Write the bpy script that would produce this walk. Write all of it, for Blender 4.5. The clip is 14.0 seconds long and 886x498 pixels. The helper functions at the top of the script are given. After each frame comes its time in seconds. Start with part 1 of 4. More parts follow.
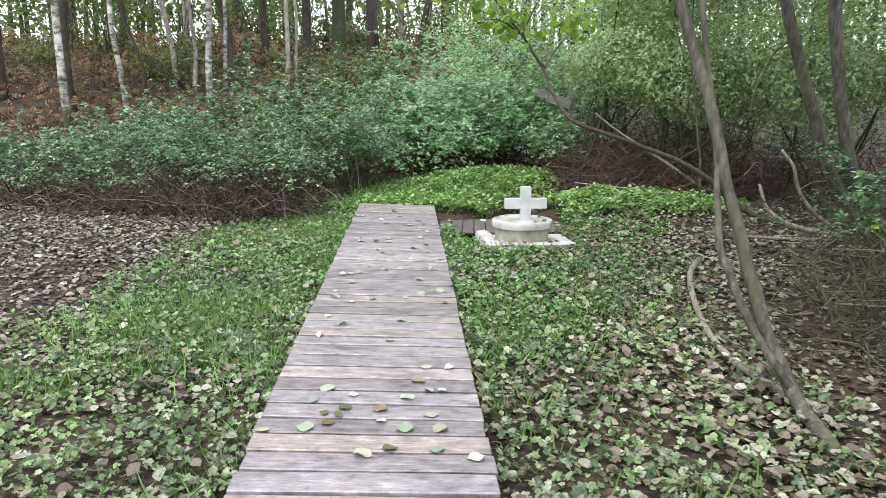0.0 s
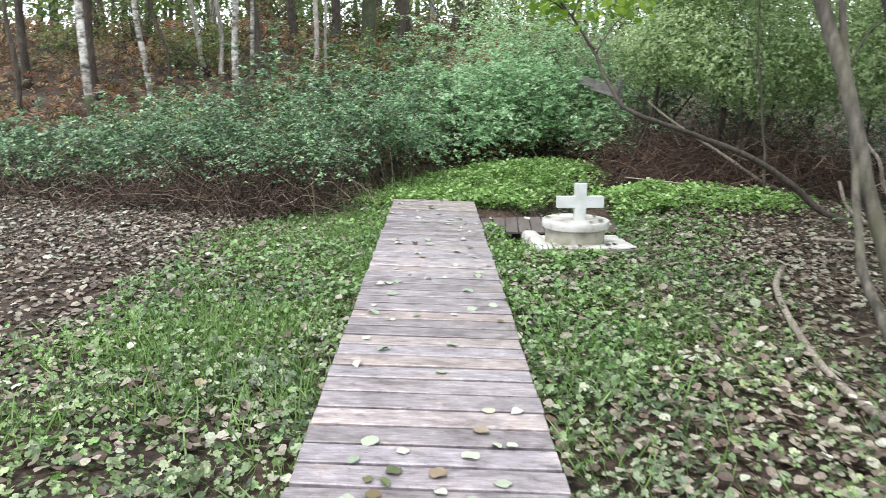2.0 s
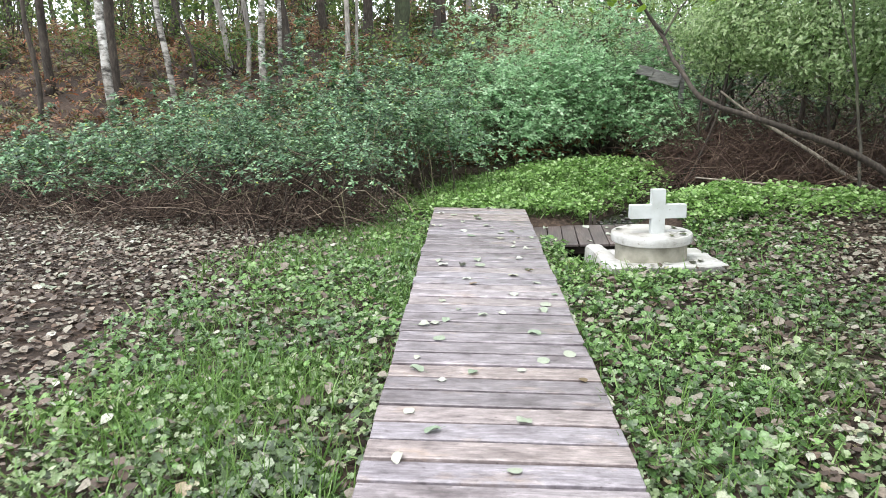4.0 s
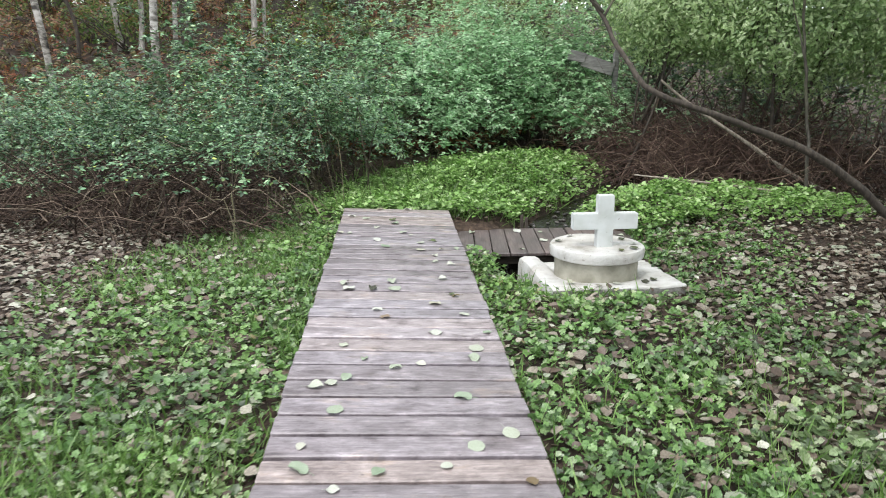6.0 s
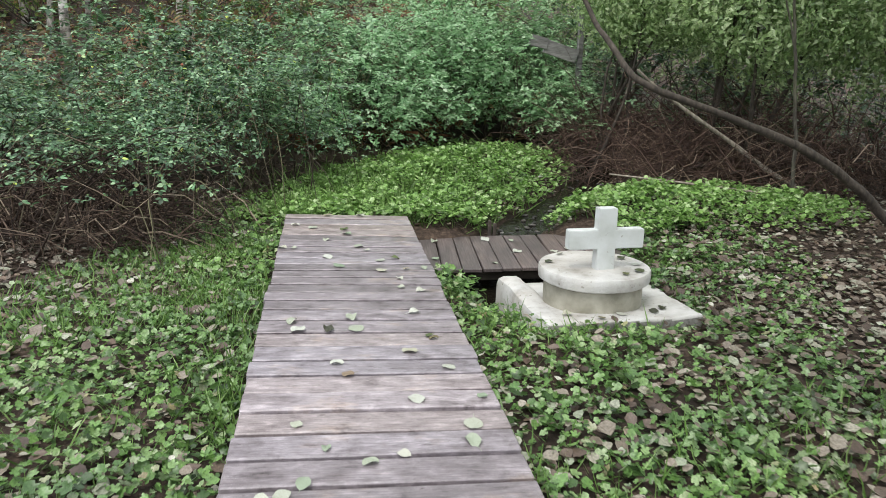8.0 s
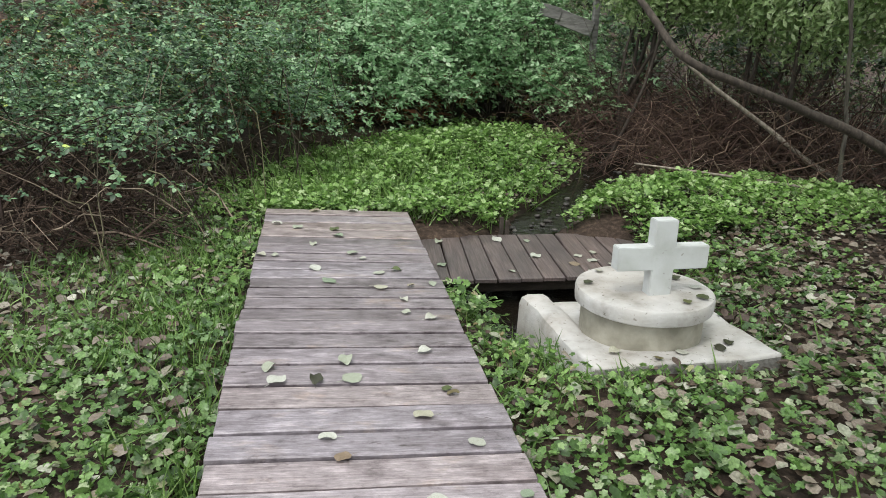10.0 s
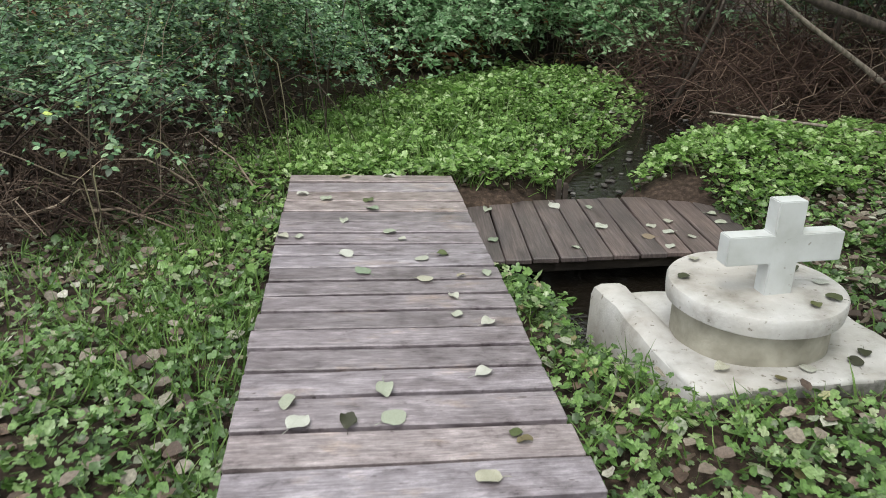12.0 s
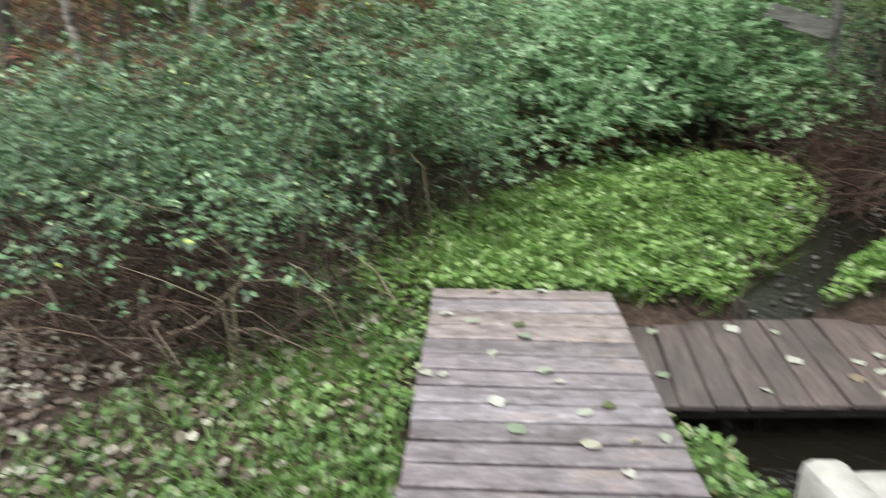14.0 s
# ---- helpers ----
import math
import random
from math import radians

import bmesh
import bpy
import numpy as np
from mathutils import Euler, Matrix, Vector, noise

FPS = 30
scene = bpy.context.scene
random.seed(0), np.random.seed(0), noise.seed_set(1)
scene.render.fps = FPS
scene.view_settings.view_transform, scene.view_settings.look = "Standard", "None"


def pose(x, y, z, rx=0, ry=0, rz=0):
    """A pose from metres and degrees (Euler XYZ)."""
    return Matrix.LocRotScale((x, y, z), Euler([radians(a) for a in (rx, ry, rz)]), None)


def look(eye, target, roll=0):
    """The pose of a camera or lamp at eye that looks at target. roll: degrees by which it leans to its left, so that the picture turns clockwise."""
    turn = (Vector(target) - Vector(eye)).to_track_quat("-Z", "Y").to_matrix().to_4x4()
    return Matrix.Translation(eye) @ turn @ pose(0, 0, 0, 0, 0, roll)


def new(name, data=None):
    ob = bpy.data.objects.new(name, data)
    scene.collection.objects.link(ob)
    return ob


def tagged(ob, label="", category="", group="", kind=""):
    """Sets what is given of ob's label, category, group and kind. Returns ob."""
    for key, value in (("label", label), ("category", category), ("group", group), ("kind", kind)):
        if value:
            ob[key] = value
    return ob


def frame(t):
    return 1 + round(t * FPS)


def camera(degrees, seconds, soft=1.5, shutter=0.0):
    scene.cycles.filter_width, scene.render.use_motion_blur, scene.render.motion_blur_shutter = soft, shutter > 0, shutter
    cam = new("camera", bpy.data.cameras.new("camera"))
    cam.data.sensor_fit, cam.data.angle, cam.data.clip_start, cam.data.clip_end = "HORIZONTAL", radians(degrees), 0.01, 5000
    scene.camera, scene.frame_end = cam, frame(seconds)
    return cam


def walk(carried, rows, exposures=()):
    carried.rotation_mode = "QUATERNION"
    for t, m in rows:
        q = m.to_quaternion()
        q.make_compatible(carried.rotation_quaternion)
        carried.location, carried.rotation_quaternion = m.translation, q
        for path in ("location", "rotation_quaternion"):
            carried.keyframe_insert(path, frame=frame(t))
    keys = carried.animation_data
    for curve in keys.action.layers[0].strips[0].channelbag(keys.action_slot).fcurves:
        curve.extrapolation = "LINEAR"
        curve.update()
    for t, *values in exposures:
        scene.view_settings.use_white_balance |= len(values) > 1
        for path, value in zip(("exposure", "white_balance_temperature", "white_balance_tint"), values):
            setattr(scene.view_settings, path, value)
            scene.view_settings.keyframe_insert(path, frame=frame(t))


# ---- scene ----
cam = camera(62.7, 14.0, soft=0.8, shutter=0.45)
PATH = [
    (0, (0.243, -0.071, 1.655), (0.332, 1.885, 1.246), 0.1),
    (0.5, (0.213, 0.098, 1.654), (0.275, 2.054, 1.241), -0.4),
    (1, (0.177, 0.31, 1.648), (0.248, 2.267, 1.244), -1.1),
    (1.5, (0.093, 0.481, 1.646), (0.162, 2.433, 1.216), -0.9),
    (2, (0.073, 0.748, 1.622), (0.092, 2.7, 1.186), 0.1),
    (2.5, (0.058, 0.999, 1.667), (-0.057, 2.945, 1.22), 0.2),
    (3, (0.008, 1.303, 1.587), (-0.116, 3.255, 1.17), -0.3),
    (5.5, (-0.072, 2.791, 1.573), (-0.021, 4.729, 1.082), -1.9),
    (6, (0.017, 3.079, 1.558), (0.149, 5.015, 1.073), -0.1),
    (6.5, (0.028, 3.335, 1.568), (0.206, 5.259, 1.05), 1.2),
    (7, (-0.019, 3.637, 1.546), (0.249, 5.543, 1.002), 1.4),
    (7.5, (-0.063, 3.856, 1.576), (0.26, 5.744, 1.001), 1.4),
    (8, (-0.115, 4.115, 1.551), (0.19, 6.022, 1.029), 0.9),
    (10.5, (-0.12, 5.258, 1.527), (0.222, 7.121, 0.884), 2.1),
    (11, (-0.105, 5.439, 1.513), (0.188, 7.296, 0.83), 3.5),
    (11.5, (-0.122, 5.668, 1.489), (0.103, 7.536, 0.81), 2.4),
    (12, (-0.089, 5.843, 1.503), (0.148, 7.682, 0.756), 0.3),
    (12.5, (-0.053, 6.025, 1.529), (0.17, 7.866, 0.779), -0.7),
    (13, (-0.012, 6.175, 1.508), (0.15, 8.026, 0.767), 0.9),
    (13.5, (-0.078, 6.29, 1.531), (0.099, 8.16, 0.844), 0.5),
    (14, (-0.169, 6.411, 1.689), (-0.29, 8.321, 1.107), -2.1),
]
EXPOSURES = [(0.0, 1.2, 6350, 7), (3.0, 1.37, 6350, 7), (6.5, 1.1, 6400, 7), (11.0, 0.72, 6600, 6), (13.0, 0.78, 6600, 6), (14.0, 1.08, 6600, 6)]
walk(cam, [(t, look(eye, target, roll)) for t, eye, target, roll in PATH], EXPOSURES)


# ---- world and sun: bright overcast sky over a clearing in a wood ----
world = bpy.data.worlds.new("overcast_sky")
scene.world = world
world.use_nodes = True
wn, wl = world.node_tree.nodes, world.node_tree.links
sky = wn.new("ShaderNodeTexSky")
sky.sky_type, sky.sun_disc = "NISHITA", False
sky.sun_elevation, sky.sun_rotation = radians(62), radians(212)
cloud = wn.new("ShaderNodeMix")
cloud.data_type = "RGBA"
cloud.inputs["Factor"].default_value = 0.75
cloud.inputs["B"].default_value = (10.0, 10.2, 10.6, 1)
wl.new(sky.outputs["Color"], cloud.inputs["A"])
wl.new(cloud.outputs["Result"], wn["Background"].inputs["Color"])
wn["Background"].inputs["Strength"].default_value = 0.13

sun = new("sun", bpy.data.lights.new("sun", "SUN"))
sun.data.energy, sun.data.angle, sun.data.color = 1.5, radians(30), (1.0, 0.97, 0.92)
sun.matrix_world = look((-2.5, -4, 9), (0, 0, 0))

RNG = np.random.default_rng(7)


# ---- materials ----
class Mat:
    """A node material with short helpers."""

    def __init__(self, name, rough=0.7, spec=0.5, metal=0.0):
        self.m = bpy.data.materials.new(name)
        self.m.use_nodes = True
        self.n, self.l = self.m.node_tree.nodes, self.m.node_tree.links
        self.b = self.n["Principled BSDF"]
        self.b.inputs["Roughness"].default_value = rough
        self.b.inputs["Specular IOR Level"].default_value = spec
        self.b.inputs["Metallic"].default_value = metal
        self.tc = None

    def coords(self, scale=(1, 1, 1), source="Object"):
        self.tc = self.tc or self.n.new("ShaderNodeTexCoord")
        mp = self.n.new("ShaderNodeMapping")
        mp.inputs["Scale"].default_value = scale
        self.l.new(self.tc.outputs[source], mp.inputs["Vector"])
        return mp.outputs["Vector"]

    def shift(self, vec, amount=40.0):
        """Moves a pattern by the object's own random number."""
        oi = self.n.new("ShaderNodeObjectInfo")
        mul = self.n.new("ShaderNodeMath")
        mul.operation = "MULTIPLY"
        mul.inputs[1].default_value = amount
        self.l.new(oi.outputs["Random"], mul.inputs[0])
        add = self.n.new("ShaderNodeVectorMath")
        self.l.new(vec, add.inputs[0])
        self.l.new(mul.outputs[0], add.inputs[1])
        return add.outputs[0]

    def noise(self, vec, scale=5.0, detail=4.0, rough=0.55):
        t = self.n.new("ShaderNodeTexNoise")
        t.inputs["Scale"].default_value = scale
        t.inputs["Detail"].default_value = detail
        t.inputs["Roughness"].default_value = rough
        self.l.new(vec, t.inputs["Vector"])
        return t.outputs["Fac"]

    def ramp(self, fac, stops):
        r = self.n.new("ShaderNodeValToRGB")
        e = r.color_ramp.elements
        e[0].position, e[0].color = stops[0][0], (*stops[0][1], 1)
        e[1].position, e[1].color = stops[-1][0], (*stops[-1][1], 1)
        for p, c in stops[1:-1]:
            e.new(p).color = (*c, 1)
        self.l.new(fac, r.inputs["Fac"])
        return r.outputs["Color"]

    def mix(self, a, b, fac=0.5, mode="MIX"):
        x = self.n.new("ShaderNodeMix")
        x.data_type, x.blend_type = "RGBA", mode
        for key, v in (("Factor", fac), ("A", a), ("B", b)):
            sock = [s for s in x.inputs if s.name == key and s.type == ("VALUE" if key == "Factor" else "RGBA")][0]
            if isinstance(v, (int, float)):
                sock.default_value = v
            elif isinstance(v, tuple):
                sock.default_value = (*v, 1)
            else:
                self.l.new(v, sock)
        return [s for s in x.outputs if s.type == "RGBA"][0]

    def island(self):
        return self.n.new("ShaderNodeNewGeometry").outputs["Random Per Island"]

    def each(self):
        return self.n.new("ShaderNodeObjectInfo").outputs["Random"]

    def colour(self, c):
        self.l.new(c, self.b.inputs["Base Color"])
        return self

    def gloss(self, fac, lo, hi):
        r = self.n.new("ShaderNodeMapRange")
        r.inputs["To Min"].default_value, r.inputs["To Max"].default_value = lo, hi
        self.l.new(fac, r.inputs["Value"])
        self.l.new(r.outputs["Result"], self.b.inputs["Roughness"])
        return self

    def bump(self, fac, strength=0.4, distance=0.01):
        bp = self.n.new("ShaderNodeBump")
        bp.inputs["Strength"].default_value, bp.inputs["Distance"].default_value = strength, distance
        self.l.new(fac, bp.inputs["Height"])
        self.l.new(bp.outputs["Normal"], self.b.inputs["Normal"])
        return self

    def translucent(self, c, amount=0.3):
        t = self.n.new("ShaderNodeBsdfTranslucent")
        self.l.new(c, t.inputs["Color"])
        ms = self.n.new("ShaderNodeMixShader")
        ms.inputs["Fac"].default_value = amount
        self.l.new(self.b.outputs["BSDF"], ms.inputs[1])
        self.l.new(t.outputs["BSDF"], ms.inputs[2])
        self.l.new(ms.outputs["Shader"], self.n["Material Output"].inputs["Surface"])
        return self


def leaf_material(name, stops, rough=0.45, through_light=0.3, patch=None):
    m = Mat(name, rough=rough, spec=0.5)
    c = m.ramp(m.island(), stops)
    n = m.noise(m.coords(), 90, 3)
    c = m.mix(c, m.ramp(n, [(0.3, (0.55, 0.55, 0.5)), (0.7, (1.15, 1.15, 1.1))]), 1.0, "MULTIPLY")
    if patch:
        big = m.noise(m.coords(), 0.7, 3)
        c = m.mix(c, m.ramp(big, patch), 1.0, "MULTIPLY")
    m.colour(c)
    m.translucent(c, through_light)
    return m.m


def bark_material(name, stops, scale=(14, 14, 3), rough=0.85, moss=None):
    m = Mat(name, rough=rough, spec=0.3)
    a = m.noise(m.coords(scale), 2.2, 6, 0.65)
    b = m.noise(m.coords(), 1.6, 3)
    c = m.ramp(a, stops)
    c = m.mix(c, m.ramp(b, [(0.3, (0.6, 0.6, 0.6)), (0.7, (1.2, 1.2, 1.2))]), 1.0, "MULTIPLY")
    if moss:
        c = m.mix(c, moss, m.ramp(m.noise(m.coords(), 3.0, 4), [(0.5, (0, 0, 0)), (0.66, (0.8, 0.8, 0.8))]))
    m.colour(c)
    m.bump(a, 0.7, 0.012)
    return m.m


def make_materials():
    M = {}
    # soil with leaf mould
    m = Mat("soil", rough=0.9, spec=0.25)
    a = m.noise(m.coords(), 22, 8, 0.7)
    b = m.noise(m.coords(), 1.1, 4)
    c = m.ramp(a, [(0.3, (0.014, 0.011, 0.009)), (0.5, (0.045, 0.034, 0.028)), (0.72, (0.115, 0.09, 0.075))])
    c = m.mix(c, m.ramp(b, [(0.35, (0.6, 0.55, 0.5)), (0.65, (1.25, 1.1, 1.0))]), 1.0, "MULTIPLY")
    m.colour(c).bump(a, 0.8, 0.03)
    M["soil"] = m.m
    # weathered deck boards
    m = Mat("weathered_board", rough=0.55, spec=0.5)
    grain = m.noise(m.shift(m.coords((3.5, 70, 20))), 2.2, 6, 0.7)
    stain = m.noise(m.shift(m.coords((2.2, 5, 3))), 1.5, 5, 0.65)
    c = m.ramp(grain, [(0.25, (0.10, 0.093, 0.1)), (0.5, (0.2, 0.188, 0.197)), (0.8, (0.36, 0.343, 0.355))])
    c = m.mix(c, m.ramp(stain, [(0.28, (0.55, 0.5, 0.5)), (0.45, (0.93, 0.9, 0.92)), (0.58, (1.08, 1.06, 1.08)), (0.74, (1.3, 1.15, 0.98))]), 1.0, "MULTIPLY")
    c = m.mix(c, m.ramp(m.each(), [(0.0, (0.72, 0.68, 0.67)), (0.35, (0.95, 0.9, 0.9)), (0.6, (1.0, 0.98, 1.0)), (0.85, (1.1, 0.98, 0.86)), (1.0, (1.28, 1.24, 1.25))]), 1.0, "MULTIPLY")
    blot = m.noise(m.shift(m.coords((5, 11, 5))), 2.0, 8, 0.72)
    c = m.mix(c, m.ramp(blot, [(0.34, (0.5, 0.46, 0.47)), (0.44, (0.95, 0.92, 0.93)), (0.53, (1.12, 1.11, 1.12)), (0.65, (1.6, 1.58, 1.6))]), 1.0, "MULTIPLY")
    knot = m.noise(m.shift(m.coords((7, 20, 7))), 2.6, 2)
    c = m.mix(c, m.ramp(knot, [(0.70, (1, 1, 1)), (0.76, (0.4, 0.36, 0.34))]), 1.0, "MULTIPLY")
    m.colour(c).gloss(blot, 0.22, 0.55).bump(grain, 0.6, 0.003)
    M["board"] = m.m
    # darker, redder, damper boards of the low footbridge
    m = Mat("damp_board", rough=0.5, spec=0.5)
    v = m.shift(m.coords((26, 1.2, 8)))
    grain = m.noise(v, 3.0, 7, 0.7)
    stain = m.noise(m.shift(m.coords((4, 1.6, 3))), 1.3, 4, 0.6)
    c = m.ramp(grain, [(0.25, (0.045, 0.038, 0.038)), (0.5, (0.11, 0.093, 0.092)), (0.78, (0.22, 0.195, 0.195))])
    c = m.mix(c, m.ramp(m.each(), [(0.0, (0.75, 0.72, 0.72)), (1.0, (1.25, 1.1, 1.05))]), 1.0, "MULTIPLY")
    c = m.mix(c, m.ramp(stain, [(0.3, (0.6, 0.6, 0.62)), (0.7, (1.15, 1.1, 1.05))]), 1.0, "MULTIPLY")
    m.colour(c).gloss(stain, 0.4, 0.65).bump(grain, 0.45, 0.004)
    M["damp_board"] = m.m
    M["beam"] = bark_material("wet_beam", [(0.3, (0.02, 0.016, 0.013)), (0.7, (0.07, 0.055, 0.045))], (3, 12, 12))
    # whitewashed concrete
    m = Mat("whitewash", rough=0.75, spec=0.35)
    a = m.noise(m.coords(), 60, 6, 0.7)
    b = m.noise(m.coords(), 5, 5, 0.6)
    c = m.ramp(b, [(0.28, (0.25, 0.235, 0.215)), (0.46, (0.40, 0.385, 0.37)), (0.7, (0.50, 0.485, 0.475))])
    speck = m.ramp(m.noise(m.coords(), 34, 3), [(0.64, (1, 1, 1)), (0.73, (0.4, 0.37, 0.32))])
    c = m.mix(c, speck, 1.0, "MULTIPLY")
    c = m.mix(c, m.ramp(m.noise(m.coords(), 2.6, 6, 0.65), [(0.42, (1.05, 1.05, 1.05)), (0.62, (0.9, 0.87, 0.83))]), 1.0, "MULTIPLY")
    m.colour(c).bump(a, 0.6, 0.007)
    M["whitewash"] = m.m
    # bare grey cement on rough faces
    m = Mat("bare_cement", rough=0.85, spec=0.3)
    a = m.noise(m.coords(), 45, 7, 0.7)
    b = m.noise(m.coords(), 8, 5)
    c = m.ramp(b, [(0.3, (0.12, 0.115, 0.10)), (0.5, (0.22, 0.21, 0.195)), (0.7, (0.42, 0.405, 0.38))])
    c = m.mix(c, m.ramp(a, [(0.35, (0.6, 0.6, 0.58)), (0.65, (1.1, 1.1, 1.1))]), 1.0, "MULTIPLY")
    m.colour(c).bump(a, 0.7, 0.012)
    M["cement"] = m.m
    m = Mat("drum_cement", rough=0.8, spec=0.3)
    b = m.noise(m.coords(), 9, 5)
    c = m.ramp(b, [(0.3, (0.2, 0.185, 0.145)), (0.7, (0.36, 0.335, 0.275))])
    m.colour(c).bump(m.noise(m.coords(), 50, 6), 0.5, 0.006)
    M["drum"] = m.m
    # painted cross
    m = Mat("cross_paint", rough=0.55, spec=0.4)
    b = m.noise(m.coords(), 7, 5)
    c = m.ramp(b, [(0.3, (0.40, 0.405, 0.39)), (0.6, (0.49, 0.50, 0.495))])
    c = m.mix(c, m.ramp(m.noise(m.coords(), 30, 3), [(0.68, (1, 1, 1)), (0.78, (0.5, 0.45, 0.4))]), 1.0, "MULTIPLY")
    m.colour(c).bump(m.noise(m.coords(), 70, 4), 0.2, 0.004)
    M["cross"] = m.m
    # still, dark water
    m = Mat("water", rough=0.06, spec=0.5)
    m.b.inputs["Base Color"].default_value = (0.010, 0.008, 0.006, 1)
    m.bump(m.noise(m.coords(), 17, 4), 0.55, 0.03)
    M["water"] = m.m
    m = Mat("wet_stone", rough=0.3, spec=0.5)
    c = m.ramp(m.each(), [(0, (0.02, 0.017, 0.015)), (0.75, (0.06, 0.052, 0.047)), (1, (0.2, 0.19, 0.18))])
    m.colour(c).bump(m.noise(m.coords(), 30, 5), 0.4, 0.008)
    M["stone"] = m.m
    # bark
    M["grey_bark"] = bark_material("grey_bark", [(0.3, (0.03, 0.026, 0.021)), (0.5, (0.075, 0.066, 0.054)), (0.74, (0.16, 0.145, 0.12))], moss=(0.085, 0.085, 0.05))
    M["dark_bark"] = bark_material("dark_bark", [(0.3, (0.022, 0.018, 0.015)), (0.55, (0.065, 0.052, 0.042)), (0.75, (0.13, 0.11, 0.09))])
    M["ivy_bark"] = bark_material("ivy_bark", [(0.3, (0.02, 0.024, 0.014)), (0.7, (0.075, 0.085, 0.045))])
    M["pale_bark"] = bark_material("pale_bark", [(0.3, (0.12, 0.105, 0.09)), (0.5, (0.26, 0.235, 0.21)), (0.7, (0.42, 0.39, 0.35))])
    m = Mat("birch_bark", rough=0.7, spec=0.35)
    a = m.noise(m.coords((3, 3, 6)), 1.7, 6, 0.65)
    b = m.noise(m.coords(), 1.2, 4)
    c = m.ramp(a, [(0.36, (0.04, 0.035, 0.03)), (0.47, (0.2, 0.185, 0.165)), (0.56, (0.42, 0.40, 0.375)), (0.72, (0.6, 0.58, 0.55))])
    c = m.mix(c, m.ramp(b, [(0.35, (0.45, 0.42, 0.38)), (0.6, (1, 1, 1))]), 1.0, "MULTIPLY")
    m.colour(c).bump(a, 0.4, 0.01)
    M["birch"] = m.m
    M["dead_wood"] = bark_material("dead_wood", [(0.3, (0.11, 0.09, 0.07)), (0.5, (0.24, 0.2, 0.165)), (0.72, (0.40, 0.35, 0.30))])
    # dark brown twigs, with shade inside the thicket foot put into the low stops
    m = Mat("twigs", rough=0.85, spec=0.25)
    m.colour(m.ramp(m.island(), [(0, (0.014, 0.009, 0.007)), (0.5, (0.045, 0.028, 0.021)), (0.85, (0.13, 0.09, 0.068)), (1, (0.36, 0.29, 0.22))]))
    M["twig"] = m.m
    m = Mat("brushwood", rough=0.85, spec=0.25)
    m.colour(m.ramp(m.island(), [(0, (0.03, 0.018, 0.014)), (0.5, (0.07, 0.041, 0.032)), (0.78, (0.105, 0.066, 0.05)), (0.95, (0.22, 0.155, 0.118)), (1, (0.42, 0.34, 0.26))]))
    M["brush"] = m.m
    m = Mat("canes", rough=0.7, spec=0.3)
    m.colour(m.ramp(m.island(), [(0, (0.025, 0.018, 0.013)), (0.5, (0.06, 0.048, 0.03)), (1, (0.13, 0.12, 0.065))]))
    M["cane"] = m.m
    # leaves
    M["herb"] = leaf_material("herb_leaves", [(0, (0.05, 0.07, 0.04)), (0.35, (0.125, 0.18, 0.09)), (0.65, (0.20, 0.265, 0.145)), (0.86, (0.28, 0.33, 0.215)), (0.96, (0.42, 0.45, 0.36)), (1, (0.30, 0.23, 0.16))], 0.36, 0.25, [(0.36, (0.8, 0.8, 0.85)), (0.64, (1.15, 1.2, 0.9))])
    M["fresh"] = leaf_material("fresh_herb_leaves", [(0, (0.045, 0.085, 0.03)), (0.35, (0.115, 0.22, 0.065)), (0.7, (0.205, 0.345, 0.12)), (0.9, (0.26, 0.37, 0.18)), (0.97, (0.40, 0.47, 0.32)), (1, (0.30, 0.24, 0.15))], 0.34, 0.3, [(0.36, (0.8, 0.82, 0.85)), (0.64, (1.15, 1.15, 0.95))])
    M["cress"] = leaf_material("cress_leaves", [(0, (0.08, 0.16, 0.035)), (0.4, (0.22, 0.39, 0.10)), (0.75, (0.34, 0.53, 0.17)), (1, (0.55, 0.68, 0.38))], 0.4, 0.4)
    M["grass"] = leaf_material("grass_blades", [(0, (0.07, 0.14, 0.03)), (0.6, (0.155, 0.275, 0.065)), (1, (0.27, 0.39, 0.14))], 0.45, 0.35)
    M["litter"] = leaf_material("fallen_leaf_litter", [(0, (0.055, 0.036, 0.028)), (0.3, (0.13, 0.095, 0.078)), (0.55, (0.23, 0.20, 0.17)), (0.78, (0.34, 0.32, 0.28)), (0.92, (0.28, 0.33, 0.25)), (1, (0.56, 0.56, 0.52))], 0.55, 0.12, [(0.35, (0.7, 0.65, 0.62)), (0.65, (1.15, 1.1, 1.08))])
    M["brown_litter"] = leaf_material("brown_leaf_litter", [(0, (0.06, 0.038, 0.03)), (0.5, (0.16, 0.105, 0.08)), (0.85, (0.27, 0.20, 0.16)), (1, (0.4, 0.33, 0.27))], 0.6, 0.1)
    M["bramble"] = leaf_material("bramble_leaves", [(0, (0.022, 0.05, 0.022)), (0.4, (0.05, 0.115, 0.05)), (0.55, (0.12, 0.18, 0.05)), (0.65, (0.095, 0.20, 0.10)), (0.86, (0.19, 0.33, 0.18)), (0.985, (0.37, 0.51, 0.33)), (1, (0.52, 0.60, 0.08))], 0.38, 0.24, [(0.35, (0.75, 0.8, 0.78)), (0.65, (1.2, 1.2, 1.15))])
    # blue-green leaves at the back; open-sky brightness is put into their colour
    M["pale_lit_bramble"] = leaf_material("pale_lit_bramble_leaves", [(0, (0.10, 0.21, 0.09)), (0.4, (0.26, 0.46, 0.23)), (0.75, (0.40, 0.61, 0.36)), (1, (0.58, 0.74, 0.52))], 0.3, 0.5)
